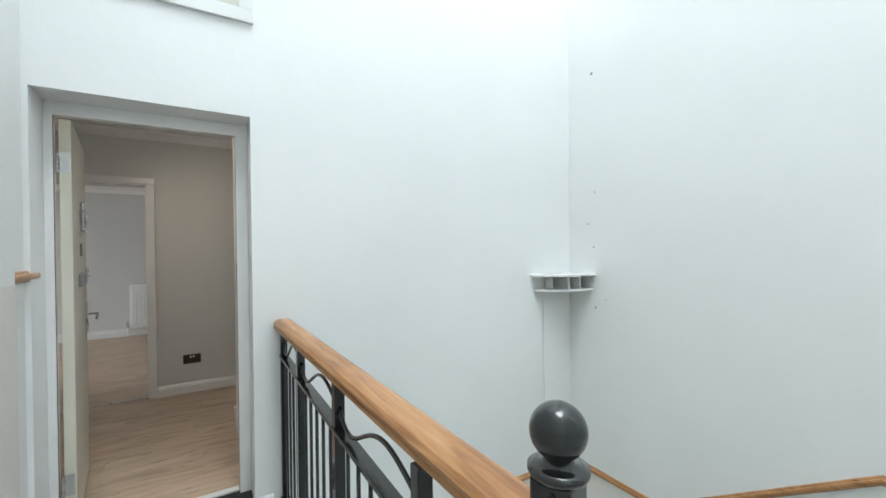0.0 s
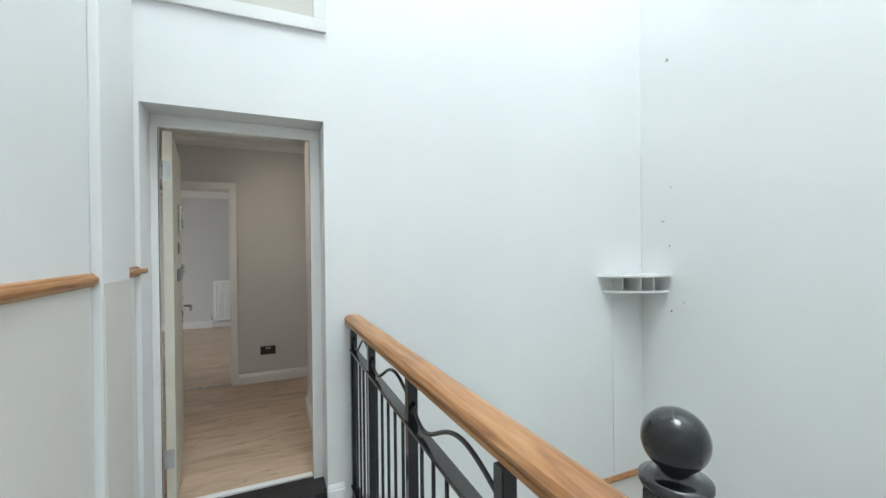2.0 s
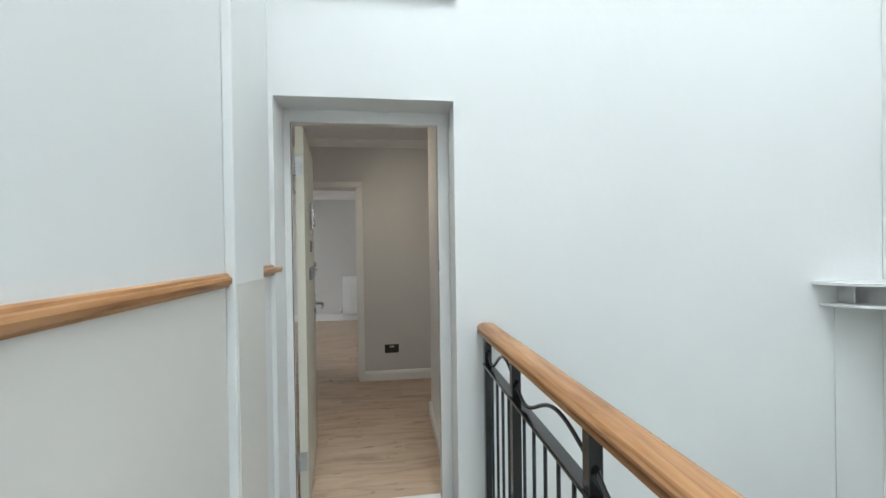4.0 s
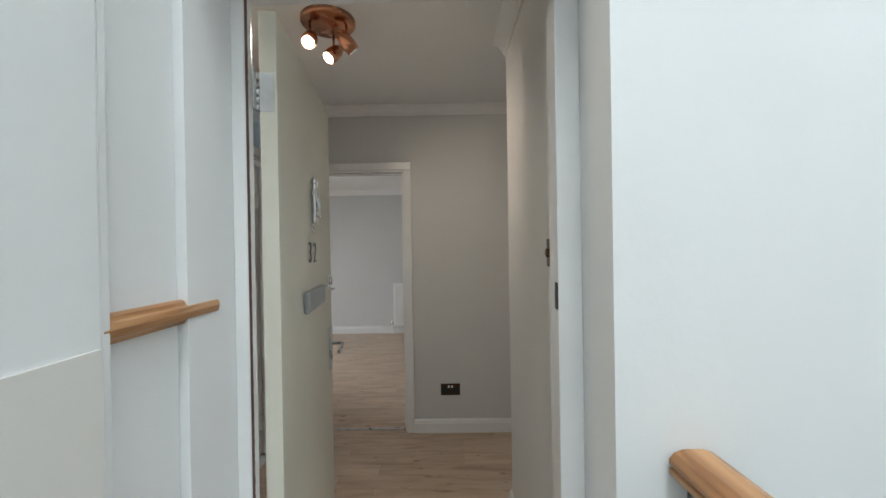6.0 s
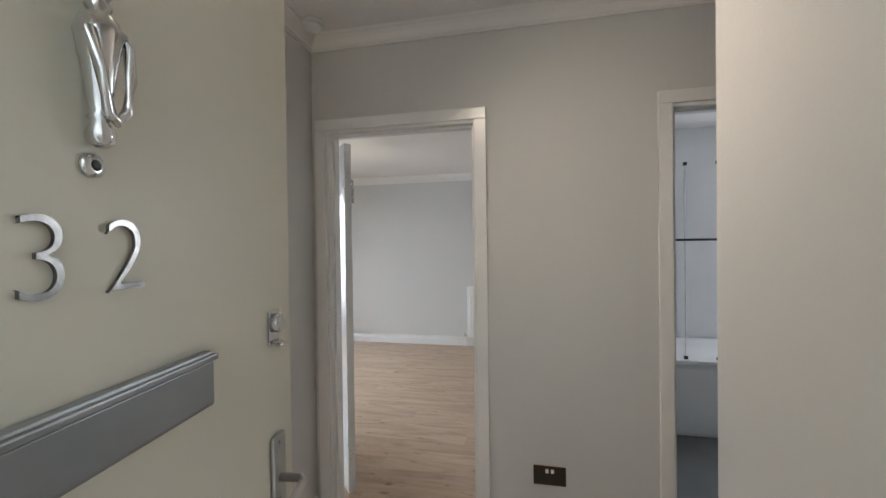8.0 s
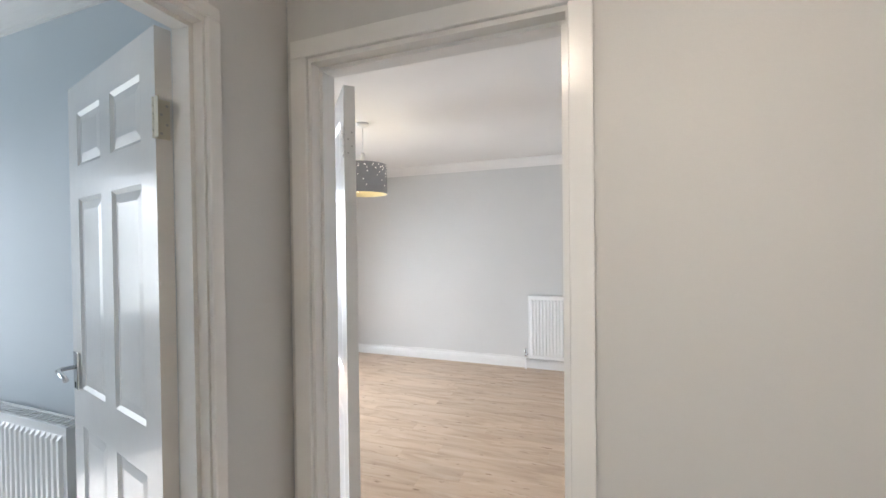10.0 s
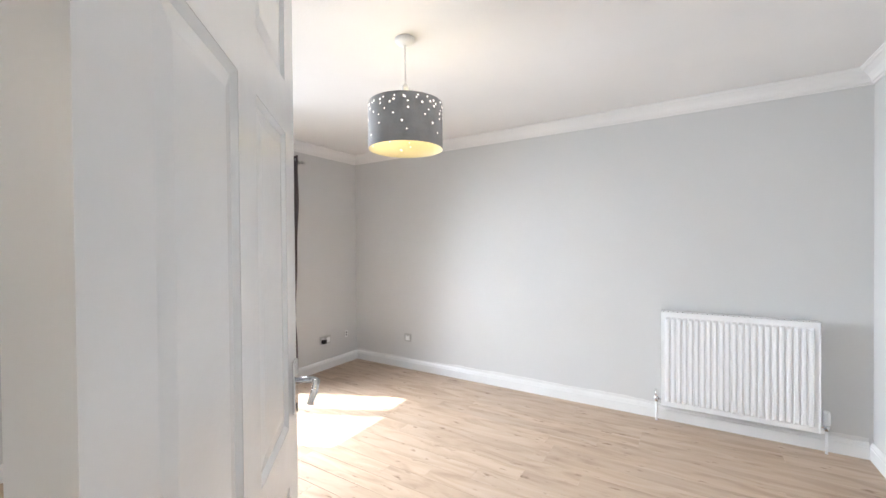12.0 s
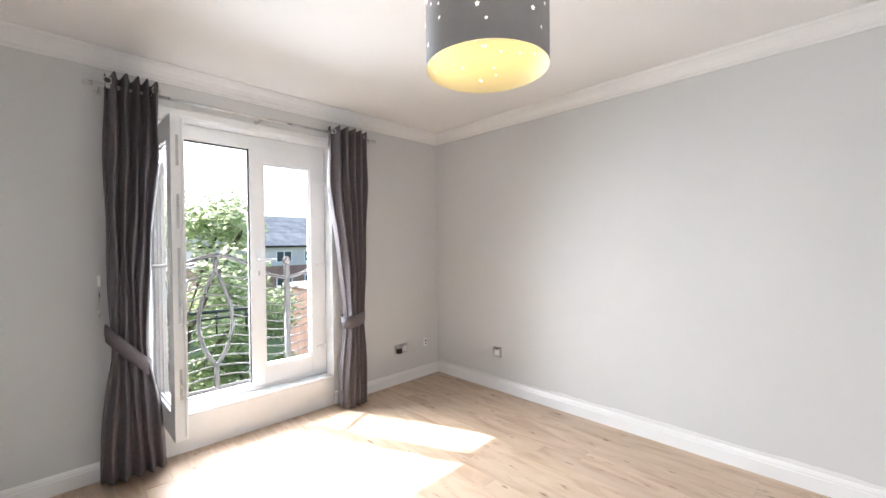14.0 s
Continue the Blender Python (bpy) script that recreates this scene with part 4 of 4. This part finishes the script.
# ---- french window ----
fw = base("window_1", pose(0, 0, 0), "white upvc french window with one leaf open inwards", "window", kind="structure")
FX = -3.668
part("window_frame", blocks((FX - 0.065, 3.362, 0.218, FX, 3.402, 2.088), (FX - 0.065, 4.535, 0.218, FX, 4.558, 2.088), (FX - 0.065, 3.402, 1.992, FX, 4.535, 2.088), (FX - 0.065, 3.402, 0.218, FX, 4.535, 0.262), bevel=0.004), UPVC, fw)
part("window_sill", blocks((FX + 0.002, 3.362, 0.2175, WEST + 0.006, 4.558, 0.236), bevel=0.004), GLOSS, fw, "white painted inner sill step")
part("sill_front", blocks((WEST - 0.0005, 3.362, 0.0, WEST + 0.004, 4.558, 0.216)), GLOSS, fw)
part("head_seal", blocks((FX - 0.03, 3.405, 1.981, FX - 0.012, 3.972, 1.991)), RAILGREY, fw, "dark rubber head seal")
part("drip_track", blocks((FX - 0.063, 3.404, 0.2625, FX - 0.035, 4.533, 0.280), (FX - 0.022, 3.404, 0.2625, FX - 0.012, 4.533, 0.272)), STEEL, fw, "grey metal bottom track")


def sash(ob, name, w, z0, z1, label, gasket):
    """A glazed leaf: x from hinge, y 0 to 0.06 through it."""
    leaf = part(name, blocks((0, 0, z0, 0.098, 0.060, z1), (w - 0.098, 0, z0, w, 0.060, z1), (0.098, 0, z0, w - 0.098, 0.060, z0 + 0.135), (0.098, 0, z1 - 0.125, w - 0.098, 0.060, z1), bevel=0.003), UPVC, ob, label)
    pane = part("pane", blocks((0.095, 0.026, z0 + 0.13, w - 0.095, 0.034, z1 - 0.12)), GLASS, leaf, "clear double glazing")
    pane.visible_shadow = False
    bd = 0.012
    part("glazing_bead", blocks(*[b for y in (0.016, 0.034) for b in ((0.098, y, z0 + 0.135, 0.098 + bd, y + 0.010, z1 - 0.125), (w - 0.098 - bd, y, z0 + 0.135, w - 0.098, y + 0.010, z1 - 0.125), (0.098 + bd, y, z0 + 0.135, w - 0.098 - bd, y + 0.010, z0 + 0.135 + bd), (0.098 + bd, y, z1 - 0.125 - bd, w - 0.098 - bd, y + 0.010, z1 - 0.125))]), UPVC, leaf)
    part("gasket", blocks((w, gasket, z0 + 0.02, w + 0.010, gasket + 0.012, z1 - 0.02)), RAILGREY if gasket < 0.03 else UPVC, leaf, "rubber edge seal")
    part("lock_strip", blocks(*[(w, 0.024, z, w + 0.003, 0.036, z + h) for z, h in ((z0 + 0.22, 0.16), (z0 + 0.62, 0.40), (z0 + 1.12, 0.18), (z0 + 1.45, 0.16))]), STEEL, leaf, "steel lock strip")
    return leaf


right_leaf = sash(fw, "casement", 0.560, 0.264, 2.028, "closed glazed upvc leaf", 0.010)
right_leaf.matrix_local = Matrix.Translation((FX + 0.004, 4.534, 0)) @ Matrix(((0, -1, 0, 0), (-1, 0, 0, 0), (0, 0, 1, 0), (0, 0, 0, 1)))
left_leaf = sash(fw, "casement", 0.560, 0.264, 1.985, "glazed upvc leaf swung open into the room", 0.048)
left_leaf.matrix_local = pose(FX + 0.012, 3.388, 0, 0, 0, 1.0)


def window_lever(leaf, w, z, y, s):
    pl = part("handle_plate", blocks((w - 0.066, min(y, y + s * 0.010), z - 0.14, w - 0.036, max(y, y + s * 0.010), z + 0.09), bevel=0.003), UPVC if s < 0 else STEEL, leaf, "window handle plate")
    part("lever", tube([(w - 0.051, y + s * 0.006, z), (w - 0.051, y + s * 0.050, z), (w - 0.065, y + s * 0.056, z), (w - 0.16, y + s * 0.054, z - 0.002)], 0.009, 10), UPVC if s < 0 else STEEL, pl)
    part("key_cylinder", blocks((w - 0.057, min(y + s * 0.010, y + s * 0.020), z - 0.115, w - 0.045, max(y + s * 0.010, y + s * 0.020), z - 0.082), bevel=0.002), STEEL, pl)


window_lever(right_leaf, 0.560, 1.19, 0.0, -1)
window_lever(left_leaf, 0.560, 1.19, 0.060, 1)
window_lever(left_leaf, 0.560, 1.19, 0.0, -1)
for z in (0.45, 1.12, 1.78):
    part("hinge", blocks((FX + 0.004, 4.51, z, FX + 0.024, 4.556, z + 0.028), (FX + 0.004, 4.478, z + 0.004, FX + 0.018, 4.51, z + 0.024), bevel=0.003), UPVC, fw, "white flag hinge")
    part("hinge", blocks((FX + 0.003, 3.366, z, FX + 0.024, 3.386, z + 0.09), bevel=0.003), UPVC, fw, "white flag hinge")
trim("trim_window_head", [(0, 0), (0.014, 0), (0.018, 0.012), (0.018, 0.045), (0.010, 0.058), (0, 0.06)], (WEST + 0.0005, 3.30, 2.092), (WEST + 0.0005, 4.62, 2.092), (1, 0, 0), GLOSS, "white moulded window head trim")

pole = base("curtain_pole", pose(-3.425, 0, 2.155), "thin brushed steel curtain pole on brackets", "curtain pole")
part("rod", tube([(0, 3.10, 0), (0, 4.885, 0)], 0.009, 12), STEEL, pole)
part("sleeve", tube([(0, 3.12, 0), (0, 3.24, 0)], 0.0125, 12), STEEL, pole)
for y in (3.10, 4.885):
    part("end_cap", tube([(0, y - 0.02, 0), (0, y + 0.02, 0)], 0.0125, 14), STEEL, pole)
for y in (3.145, 3.98, 4.86):
    br = part("bracket", tube([(-0.126, y, -0.012), (-0.02, y, -0.012), (0, y, -0.010)], 0.006, 8), STEEL, pole)
    part("bracket_plate", lathe([(0.018, 0), (0.018, 0.005), (0.010, 0.008)], 16, pose(-0.1265, y, -0.012, 0, 90, 0)), STEEL, br)


def curtain(m, w_top, w_tie, w_bot, lean, label, seed):
    """A pleated curtain tied back at one side: y across, x into the room, foot at z = 0; lean shifts its waist along y."""
    ob = base("curtain", m, label, "curtain", "living room curtains")
    H, TIE, n, folds = 2.19, 0.67, 168, 5
    levels = 44
    bm = bmesh.new()
    rings = []
    rnd = random.Random(seed)
    ph = [rnd.uniform(-0.5, 0.5) for _ in range(6)]
    for i in range(levels + 1):
        z = 0.012 + (H - 0.012) * i / levels
        if z > TIE:
            u = (z - TIE) / (H - TIE)
            k = u * u * (3 - 2 * u)
            k = min(1.0, k * 1.25)
            w, c = w_tie + (w_top - w_tie) * k, lean * (1 - k)
            d = 0.055 + 0.020 * math.sin(math.pi * min(1, u * 1.1)) - 0.012 * u
        else:
            u = z / TIE
            w, c = w_bot + (w_tie - w_bot) * (u ** 1.6), lean * (0.55 + 0.45 * u)
            d = 0.062 - 0.012 * u
        amp = 0.036 * (0.55 + 0.45 * abs(z - TIE) / 1.2) if z > TIE else 0.016 + 0.014 * (1 - z / TIE)
        ring = []
        for j in range(n):
            a = 2 * math.pi * j / n
            s = math.cos(a)
            side = 1 if math.sin(a) >= 0 else -1
            x = side * d * (abs(math.sin(a)) ** 0.55)
            wave = math.sin(folds * math.pi * s + 0.6 * math.sin(2.3 * s + ph[0]) + 0.25 * math.sin(z * 2.1 + ph[1]))
            x += amp * wave * (abs(math.sin(a)) ** 0.4) * (1 if side > 0 else 0.6)
            y = c + s * w / 2 + 0.006 * math.sin(3.1 * z + ph[2]) + 0.004 * math.sin(9 * z + 5 * s + ph[3])
            top = 0.010 * wave if i == levels else 0
            ring.append(bm.verts.new((x, y, z + top)))
        rings.append(ring)
    for r, s in zip(rings, rings[1:]):
        for j in range(n):
            f = bm.faces.new((r[j], r[(j + 1) % n], s[(j + 1) % n], s[j]))
            f.smooth = True
    bm.faces.new(rings[0][::-1])
    bm.faces.new(rings[-1])
    part("cloth", bm, CHARCOAL, ob)
    # tieback band, tilted up towards the wall hook
    bm = bmesh.new()
    away = -1 if lean < 0 else 1
    pr = []
    for j in range(40):
        a = 2 * math.pi * j / 40
        y, x = lean + (w_tie / 2 + 0.016) * math.cos(a), (0.078) * math.sin(a)
        tilt = (0.115 if lean < 0 else 0.02) * away * math.cos(a) + 0.02
        pr.append([bm.verts.new((x * q, lean + (y - lean) * q, TIE + tilt + dz)) for q, dz in ((1.0, -0.045), (1.05, 0.0), (1.03, 0.05), (0.98, 0.05), (0.98, -0.045))])
    for j in range(40):
        p, q = pr[j], pr[(j + 1) % 40]
        for k in range(5):
            f = bm.faces.new((p[k], p[(k + 1) % 5], q[(k + 1) % 5], q[k]))
            f.smooth = True
    part("tieback", bm, CHARCOAL, ob, "charcoal fabric tieback band")
    for s in (-0.43, 0.43):
        ey = part("eyelet", lathe([(0.015, -0.003), (0.021, -0.003), (0.022, 0.0), (0.021, 0.003), (0.015, 0.003), (0.015, -0.003)], 22, pose(0.040, s * w_top, H - 0.035, 0, 90, 0), close=False), STEEL, ob, "steel eyelet ring")
    return ob


curtain(pose(-3.435, 3.285, 0.022), 0.245, 0.165, 0.300, -0.035, "charcoal woven eyelet curtain tied back, full length", 3)
curtain(pose(-3.425, 4.640, 0.004), 0.330, 0.160, 0.225, 0.030, "charcoal woven eyelet curtain tied back beside the corner", 8)
hook = base("tieback_hook", pose(WEST, 3.13, 0.93), "small steel curtain tieback hook with a cord ring", "hook")
part("hook_arm", tube([(0.001, 0, 0), (0.06, 0, 0.0), (0.10, 0, -0.01), (0.11, 0, 0.02)], 0.005, 8), STEEL, hook)
part("cord_drop", tube([(0.10, 0.0, 0.0), (0.10, 0.0, 0.16)], 0.004, 8), STEEL, hook)
part("toggle", lathe([(0.007, 0.15), (0.008, 0.16), (0.008, 0.20), (0.006, 0.21)], 12, pose(0.10, 0, 0)), UPVC, hook)

# ---- bathroom glimpse ----
# added opening and pane, out of sight, where the bathroom fill lamp sits
bw = base("window_4", pose(0, 0, 0), "unseen frosted pane added behind the bathroom fill lamp", "window", kind="structure")
part("pane", blocks((2.401, 4.25, 1.201, 2.899, 4.258, 1.999)), FROST, bw, "frosted pane")
bath = base("bathtub", pose(1.10, 3.45, 0), "white bathtub with a rounded panel", "bathtub")
part("tub_panel", blocks((-0.2, 0, 0.0, 1.85, 0.70, 0.52), bevel=0.03), TILE_WHITE, bath)
part("rim", blocks((-0.21, -0.02, 0.52, 1.86, 0.74, 0.555), bevel=0.012), TILE_WHITE, bath)
scr = base("shower_screen", pose(1.10, 3.47, 0.556), "clear folding glass shower screen with dark clips", "shower screen")
for i in range(4):
    pn = part("pane", blocks((0.02 + 0.21 * i, 0, 0.01, 0.22 + 0.21 * i, 0.006, 1.40)), GLASS, scr)
    pn.visible_shadow = False
    part("pane_edge", blocks((0.02 + 0.21 * i, -0.001, 0.01, 0.026 + 0.21 * i, 0.007, 1.40)), CHROME, scr)
    for z in (0.0, 1.395):
        part("clip", blocks((0.014 + 0.21 * i, -0.006, z, 0.036 + 0.21 * i, 0.012, z + 0.022)), BLACK, scr)
part("towel_bar", tube([(0.0, -0.02, 0.86), (0.86, -0.02, 0.86)], 0.009, 10), BLACK, scr)

# ---- outside ----
bal = base("balcony_railing", pose(-4.0, 0, 0.20), "grey wrought iron balcony railing with a pointed leaf motif", "railing")


def rail_z(y):
    return 0.92 + 0.10 * math.cos((y - 3.83) * 2 * math.pi / 1.10)


Y0, Y1 = 3.02, 4.95
part("top_rail", tube([(0, Y0 + (Y1 - Y0) * i / 48, rail_z(Y0 + (Y1 - Y0) * i / 48)) for i in range(49)], 0.020, 10, 0.8), RAILGREY, bal)
part("bottom_rail", tube([(0, Y0, 0.01), (0, Y1, 0.01)], 0.016, 10), RAILGREY, bal)
for y in (3.28, 4.377):
    ps = part("post", blocks((-0.02, y - 0.02, -0.1, 0.02, y + 0.02, 0.93), bevel=0.004), RAILGREY, bal)
    part("ball", lathe([(0.032 * math.sin(math.pi * i / 12), 0.965 - 0.036 * math.cos(math.pi * i / 12)) for i in range(13)], 18, pose(0, y, 0)), RAILGREY, ps)
for s in (-1, 1):
    part("leaf_bar", tube([(0, 3.83 + s * 0.115 * math.sin(math.pi * min(1, (u * 0.98 + 0.02)) ** 0.85), 0.20 + 0.72 * u) for u in (i / 20 for i in range(21))], 0.015, 8), RAILGREY, bal)
part("leaf_stem", tube([(0, 3.83, 0.01), (0, 3.83, 0.21)], 0.018, 8), RAILGREY, bal)
part("leaf_tip", tube([(0, 3.83, 0.90), (0, 3.83, 1.02)], 0.018, 8), RAILGREY, bal)
for k in range(11):
    z = 0.07 + 0.073 * k
    part("wavy_wire", tube([(0, y, z + (0.035 + 0.004 * k) * math.cos((y - 3.83) * 2 * math.pi / 1.10)) for y in (Y0 + (Y1 - Y0) * i / 40 for i in range(41))], 0.0055, 6), RAILGREY, bal)
part("side_rail", tube([(0, Y1, rail_z(Y1)), (0.25, Y1, rail_z(Y1))], 0.018, 8), RAILGREY, bal)
slab = solid("balcony_slab", blocks((-4.08, 2.9, -0.02, -3.751, 5.05, 0.10), bevel=0.01), RENDERWALL, "pale concrete balcony ledge", "balcony")

GZ = -7.0
structure("ground", blocks((-400, -400, GZ - 0.2, 400, 400, GZ)), GRASS, "green lawn far below the window")
far_bal = base("far_railing", pose(-9.5, 0, -1.0), "dark iron railing below, in front of the trees", "railing")
part("top_bar", tube([(0, 3.2, 0.98), (0, 6.2, 0.98)], 0.03, 8), BLACK_METAL, far_bal)
part("lower_bar", tube([(0, 3.2, 0.84), (0, 6.2, 0.84)], 0.02, 8), BLACK_METAL, far_bal)
for i in range(11):
    part("bar", tube([(0, 3.3 + 0.28 * i, -6.0 if i % 5 == 0 else 0.50), (0, 3.3 + 0.28 * i, 0.98)], 0.018, 6), BLACK_METAL, far_bal)


def tree(m, height, radius, crown_low, leaves, seed, label):
    """Tapered trunk, limbs and a crown of many small leaves in uneven clumps."""
    ob = base("tree", m, label, "tree", "trees behind the house")
    rnd = random.Random(seed)
    trunk = bmesh.new()
    rings = []
    for i in range(9):
        u = i / 8
        r = 0.24 * (1 - u * 0.8)
        rings.append([trunk.verts.new((r * math.cos(a) + 0.15 * math.sin(3 * u), r * math.sin(a), height * 0.85 * u)) for a in (2 * math.pi * k / 10 for k in range(10))])
    for p, q in zip(rings, rings[1:]):
        for k in range(10):
            trunk.faces.new((p[k], p[(k + 1) % 10], q[(k + 1) % 10], q[k]))
    part("trunk", trunk, BARK, ob)
    clumps = []
    for i in range(46):
        a, u = rnd.uniform(0, 2 * math.pi), rnd.random()
        z = crown_low + (height - crown_low) * u
        rr = radius * math.sqrt(max(0.05, 1 - (2 * u - 0.85) ** 2 / 1.35)) * rnd.uniform(0.35, 1.0)
        clumps.append((Vector((rr * math.cos(a), rr * math.sin(a), z)), rnd.uniform(0.5, 1.0) * radius * 0.36))
    for c, _ in clumps[:14]:
        part("limb", tube([(0, 0, c.z * 0.6), (c.x * 0.5, c.y * 0.5, c.z * 0.82), tuple(c)], 0.05, 6), BARK, ob)
    verts, faces = [], []
    for i in range(leaves):
        c, r = clumps[i % len(clumps)]
        v = Vector((rnd.gauss(0, 1), rnd.gauss(0, 1), rnd.gauss(0, 0.75)))
        p = c + v.normalized() * r * rnd.random() ** 0.45
        n = Vector((rnd.gauss(0, 0.6), rnd.gauss(0, 0.6), 1)).normalized()
        s = n.orthogonal().normalized()
        s = Matrix.Rotation(rnd.uniform(0, 6.28), 3, n) @ s
        t = n.cross(s)
        L, W = rnd.uniform(0.07, 0.13), rnd.uniform(0.035, 0.06)
        k = len(verts)
        verts += [p - s * L, p + t * W - n * 0.01, p + s * L - n * 0.03, p - t * W - n * 0.01]
        faces.append((k, k + 1, k + 2, k + 3))
    me = bpy.data.meshes.new("crown")
    me.from_pydata(verts, [], faces)
    me.materials.append(LEAF)
    crown = new("crown", me)
    crown.parent = ob
    tagged(crown, "dense green leaves", kind="stuff")
    return ob


tree(pose(-13.6, 5.4, GZ), 9.9, 3.0, 2.2, 19000, 1, "leafy green tree below the window")
tree(pose(-12.4, 7.0, GZ), 6.6, 1.5, 1.4, 8000, 2, "lower leafy green tree beside the houses")
tree(pose(-14.5, 0.5, GZ), 8.9, 3.0, 2.0, 16000, 4, "leafy green tree below the window")

house = base("apartment_building", pose(-44.0, 12.5, GZ), "brick apartment building with pale upper storey and grey tiled roof", "building")
HL, HH, HD, RISE = 27.0, 8.2, 12.0, 3.7
part("wall", blocks((-HD, 0, 0, 0, HL, HH - 2.1)), BRICK, house, "orange red brick wall")
part("upper_wall", blocks((-HD, 0, HH - 2.1, 0, HL, HH)), RENDERWALL, house, "pale rendered upper storey")
roof = part("roof", strip([(-0.45, HH - 0.05), (-0.45, HH + 0.1), (HD / 2, HH + RISE), (HD + 0.45, HH + 0.1), (HD + 0.45, HH - 0.05)], (0, -0.4, 0), (0, HL + 0.4, 0), (-1, 0, 0)), SLATE, house, "grey tiled roof")
pitch = math.degrees(math.atan2(RISE - 0.1, HD / 2 + 0.45))
for i in range(18):
    u = (i + 0.5) / 18
    part("tile_course", blocks((-0.2, -0.4, 0.0, 0.2, HL + 0.4, 0.04), m=pose(0.45 - (HD / 2 + 0.45) * u, 0, HH + 0.11 + (RISE - 0.1) * u, 0, pitch + 2, 0)), SLATE, roof)
part("gutter", tube([(0.5, -0.4, HH + 0.02), (0.5, HL + 0.4, HH + 0.02)], 0.1, 8), BLACK, house, "dark gutter")
for storey in range(3):
    for i in range(8):
        y, z = 1.2 + 3.2 * i, HH - 1.75 - 2.7 * storey
        w = part("window", blocks((0.002, y, z, 0.08, y + 1.8, z + 0.12), (0.002, y, z + 1.18, 0.08, y + 1.8, z + 1.3), (0.002, y, z + 0.12, 0.08, y + 0.12, z + 1.18), (0.002, y + 1.68, z + 0.12, 0.08, y + 1.8, z + 1.18), (0.002, y + 0.84, z + 0.12, 0.08, y + 0.96, z + 1.18)), UPVC, house, "white framed window")
        part("pane", blocks((0.004, y + 0.12, z + 0.12, 0.03, y + 0.84, z + 1.18)), DARKGLASS, w)
        part("pane", blocks((0.004, y + 0.96, z + 0.12, 0.03, y + 1.68, z + 1.18)), DARKGLASS, w)
wing = base("brick_wing", pose(-16.5, 11.2, GZ), "near brick wing of the neighbouring building", "building")
part("wall", blocks((-4, 0, 0, 0, 8, 6.3)), BRICK, wing)
part("coping", blocks((-4.05, -0.05, 6.3, 0.05, 8.05, 6.42)), RENDERWALL, wing)
for i in range(2):
    w = part("window", blocks((0.002, 0.5 + 2.4 * i, 4.2, 0.05, 1.6 + 2.4 * i, 5.4), bevel=0.01), UPVC, wing, "white framed window")
    part("pane", blocks((0.051, 0.6 + 2.4 * i, 4.3, 0.055, 1.5 + 2.4 * i, 5.3)), DARKGLASS, w)
# distant sheet with its own glow, so the sky burns out to white
structure("backdrop", blocks((-121, -160, GZ, -120, 200, 120)), glowing("overexposed_sky_glow", (0.95, 0.98, 1.0), 1.3), "glowing white backdrop for the overexposed sky")

# ---- floor planks ----


def planks(parent, x0, x1, y0, y1, width, length, seed):
    rnd = random.Random(seed)
    made = {}

    def plank(L, W):
        key = (round(L, 2), round(W, 3))
        if key not in made:
            made[key] = mesh_of("plank", blocks((0, 0, -0.0075, key[0] - 0.0008, key[1] - 0.0012, 0.0)), PLANK)
        return made[key]
    y = y0
    while y < y1 - 0.01:
        W = min(width, y1 - y)
        x = x0 - rnd.choice((0.0, 0.2, 0.4, 0.6, 0.8, 1.0)) * length * 0.95
        while x < x1 - 0.02:
            a, b = max(x, x0), min(x + length, x1)
            if b - a > 0.03:
                ob = new("plank", plank(b - a, W))
                ob.parent = parent
                ob.location = (a, y, 0)
            x += length
        y += W


planks(room_floor, WEST, EAST, 2.287, NORTH, 0.125, 1.26, 11)
planks(hall_floor, -0.711, 2.99, 0.262, 2.254, 0.125, 1.26, 12)
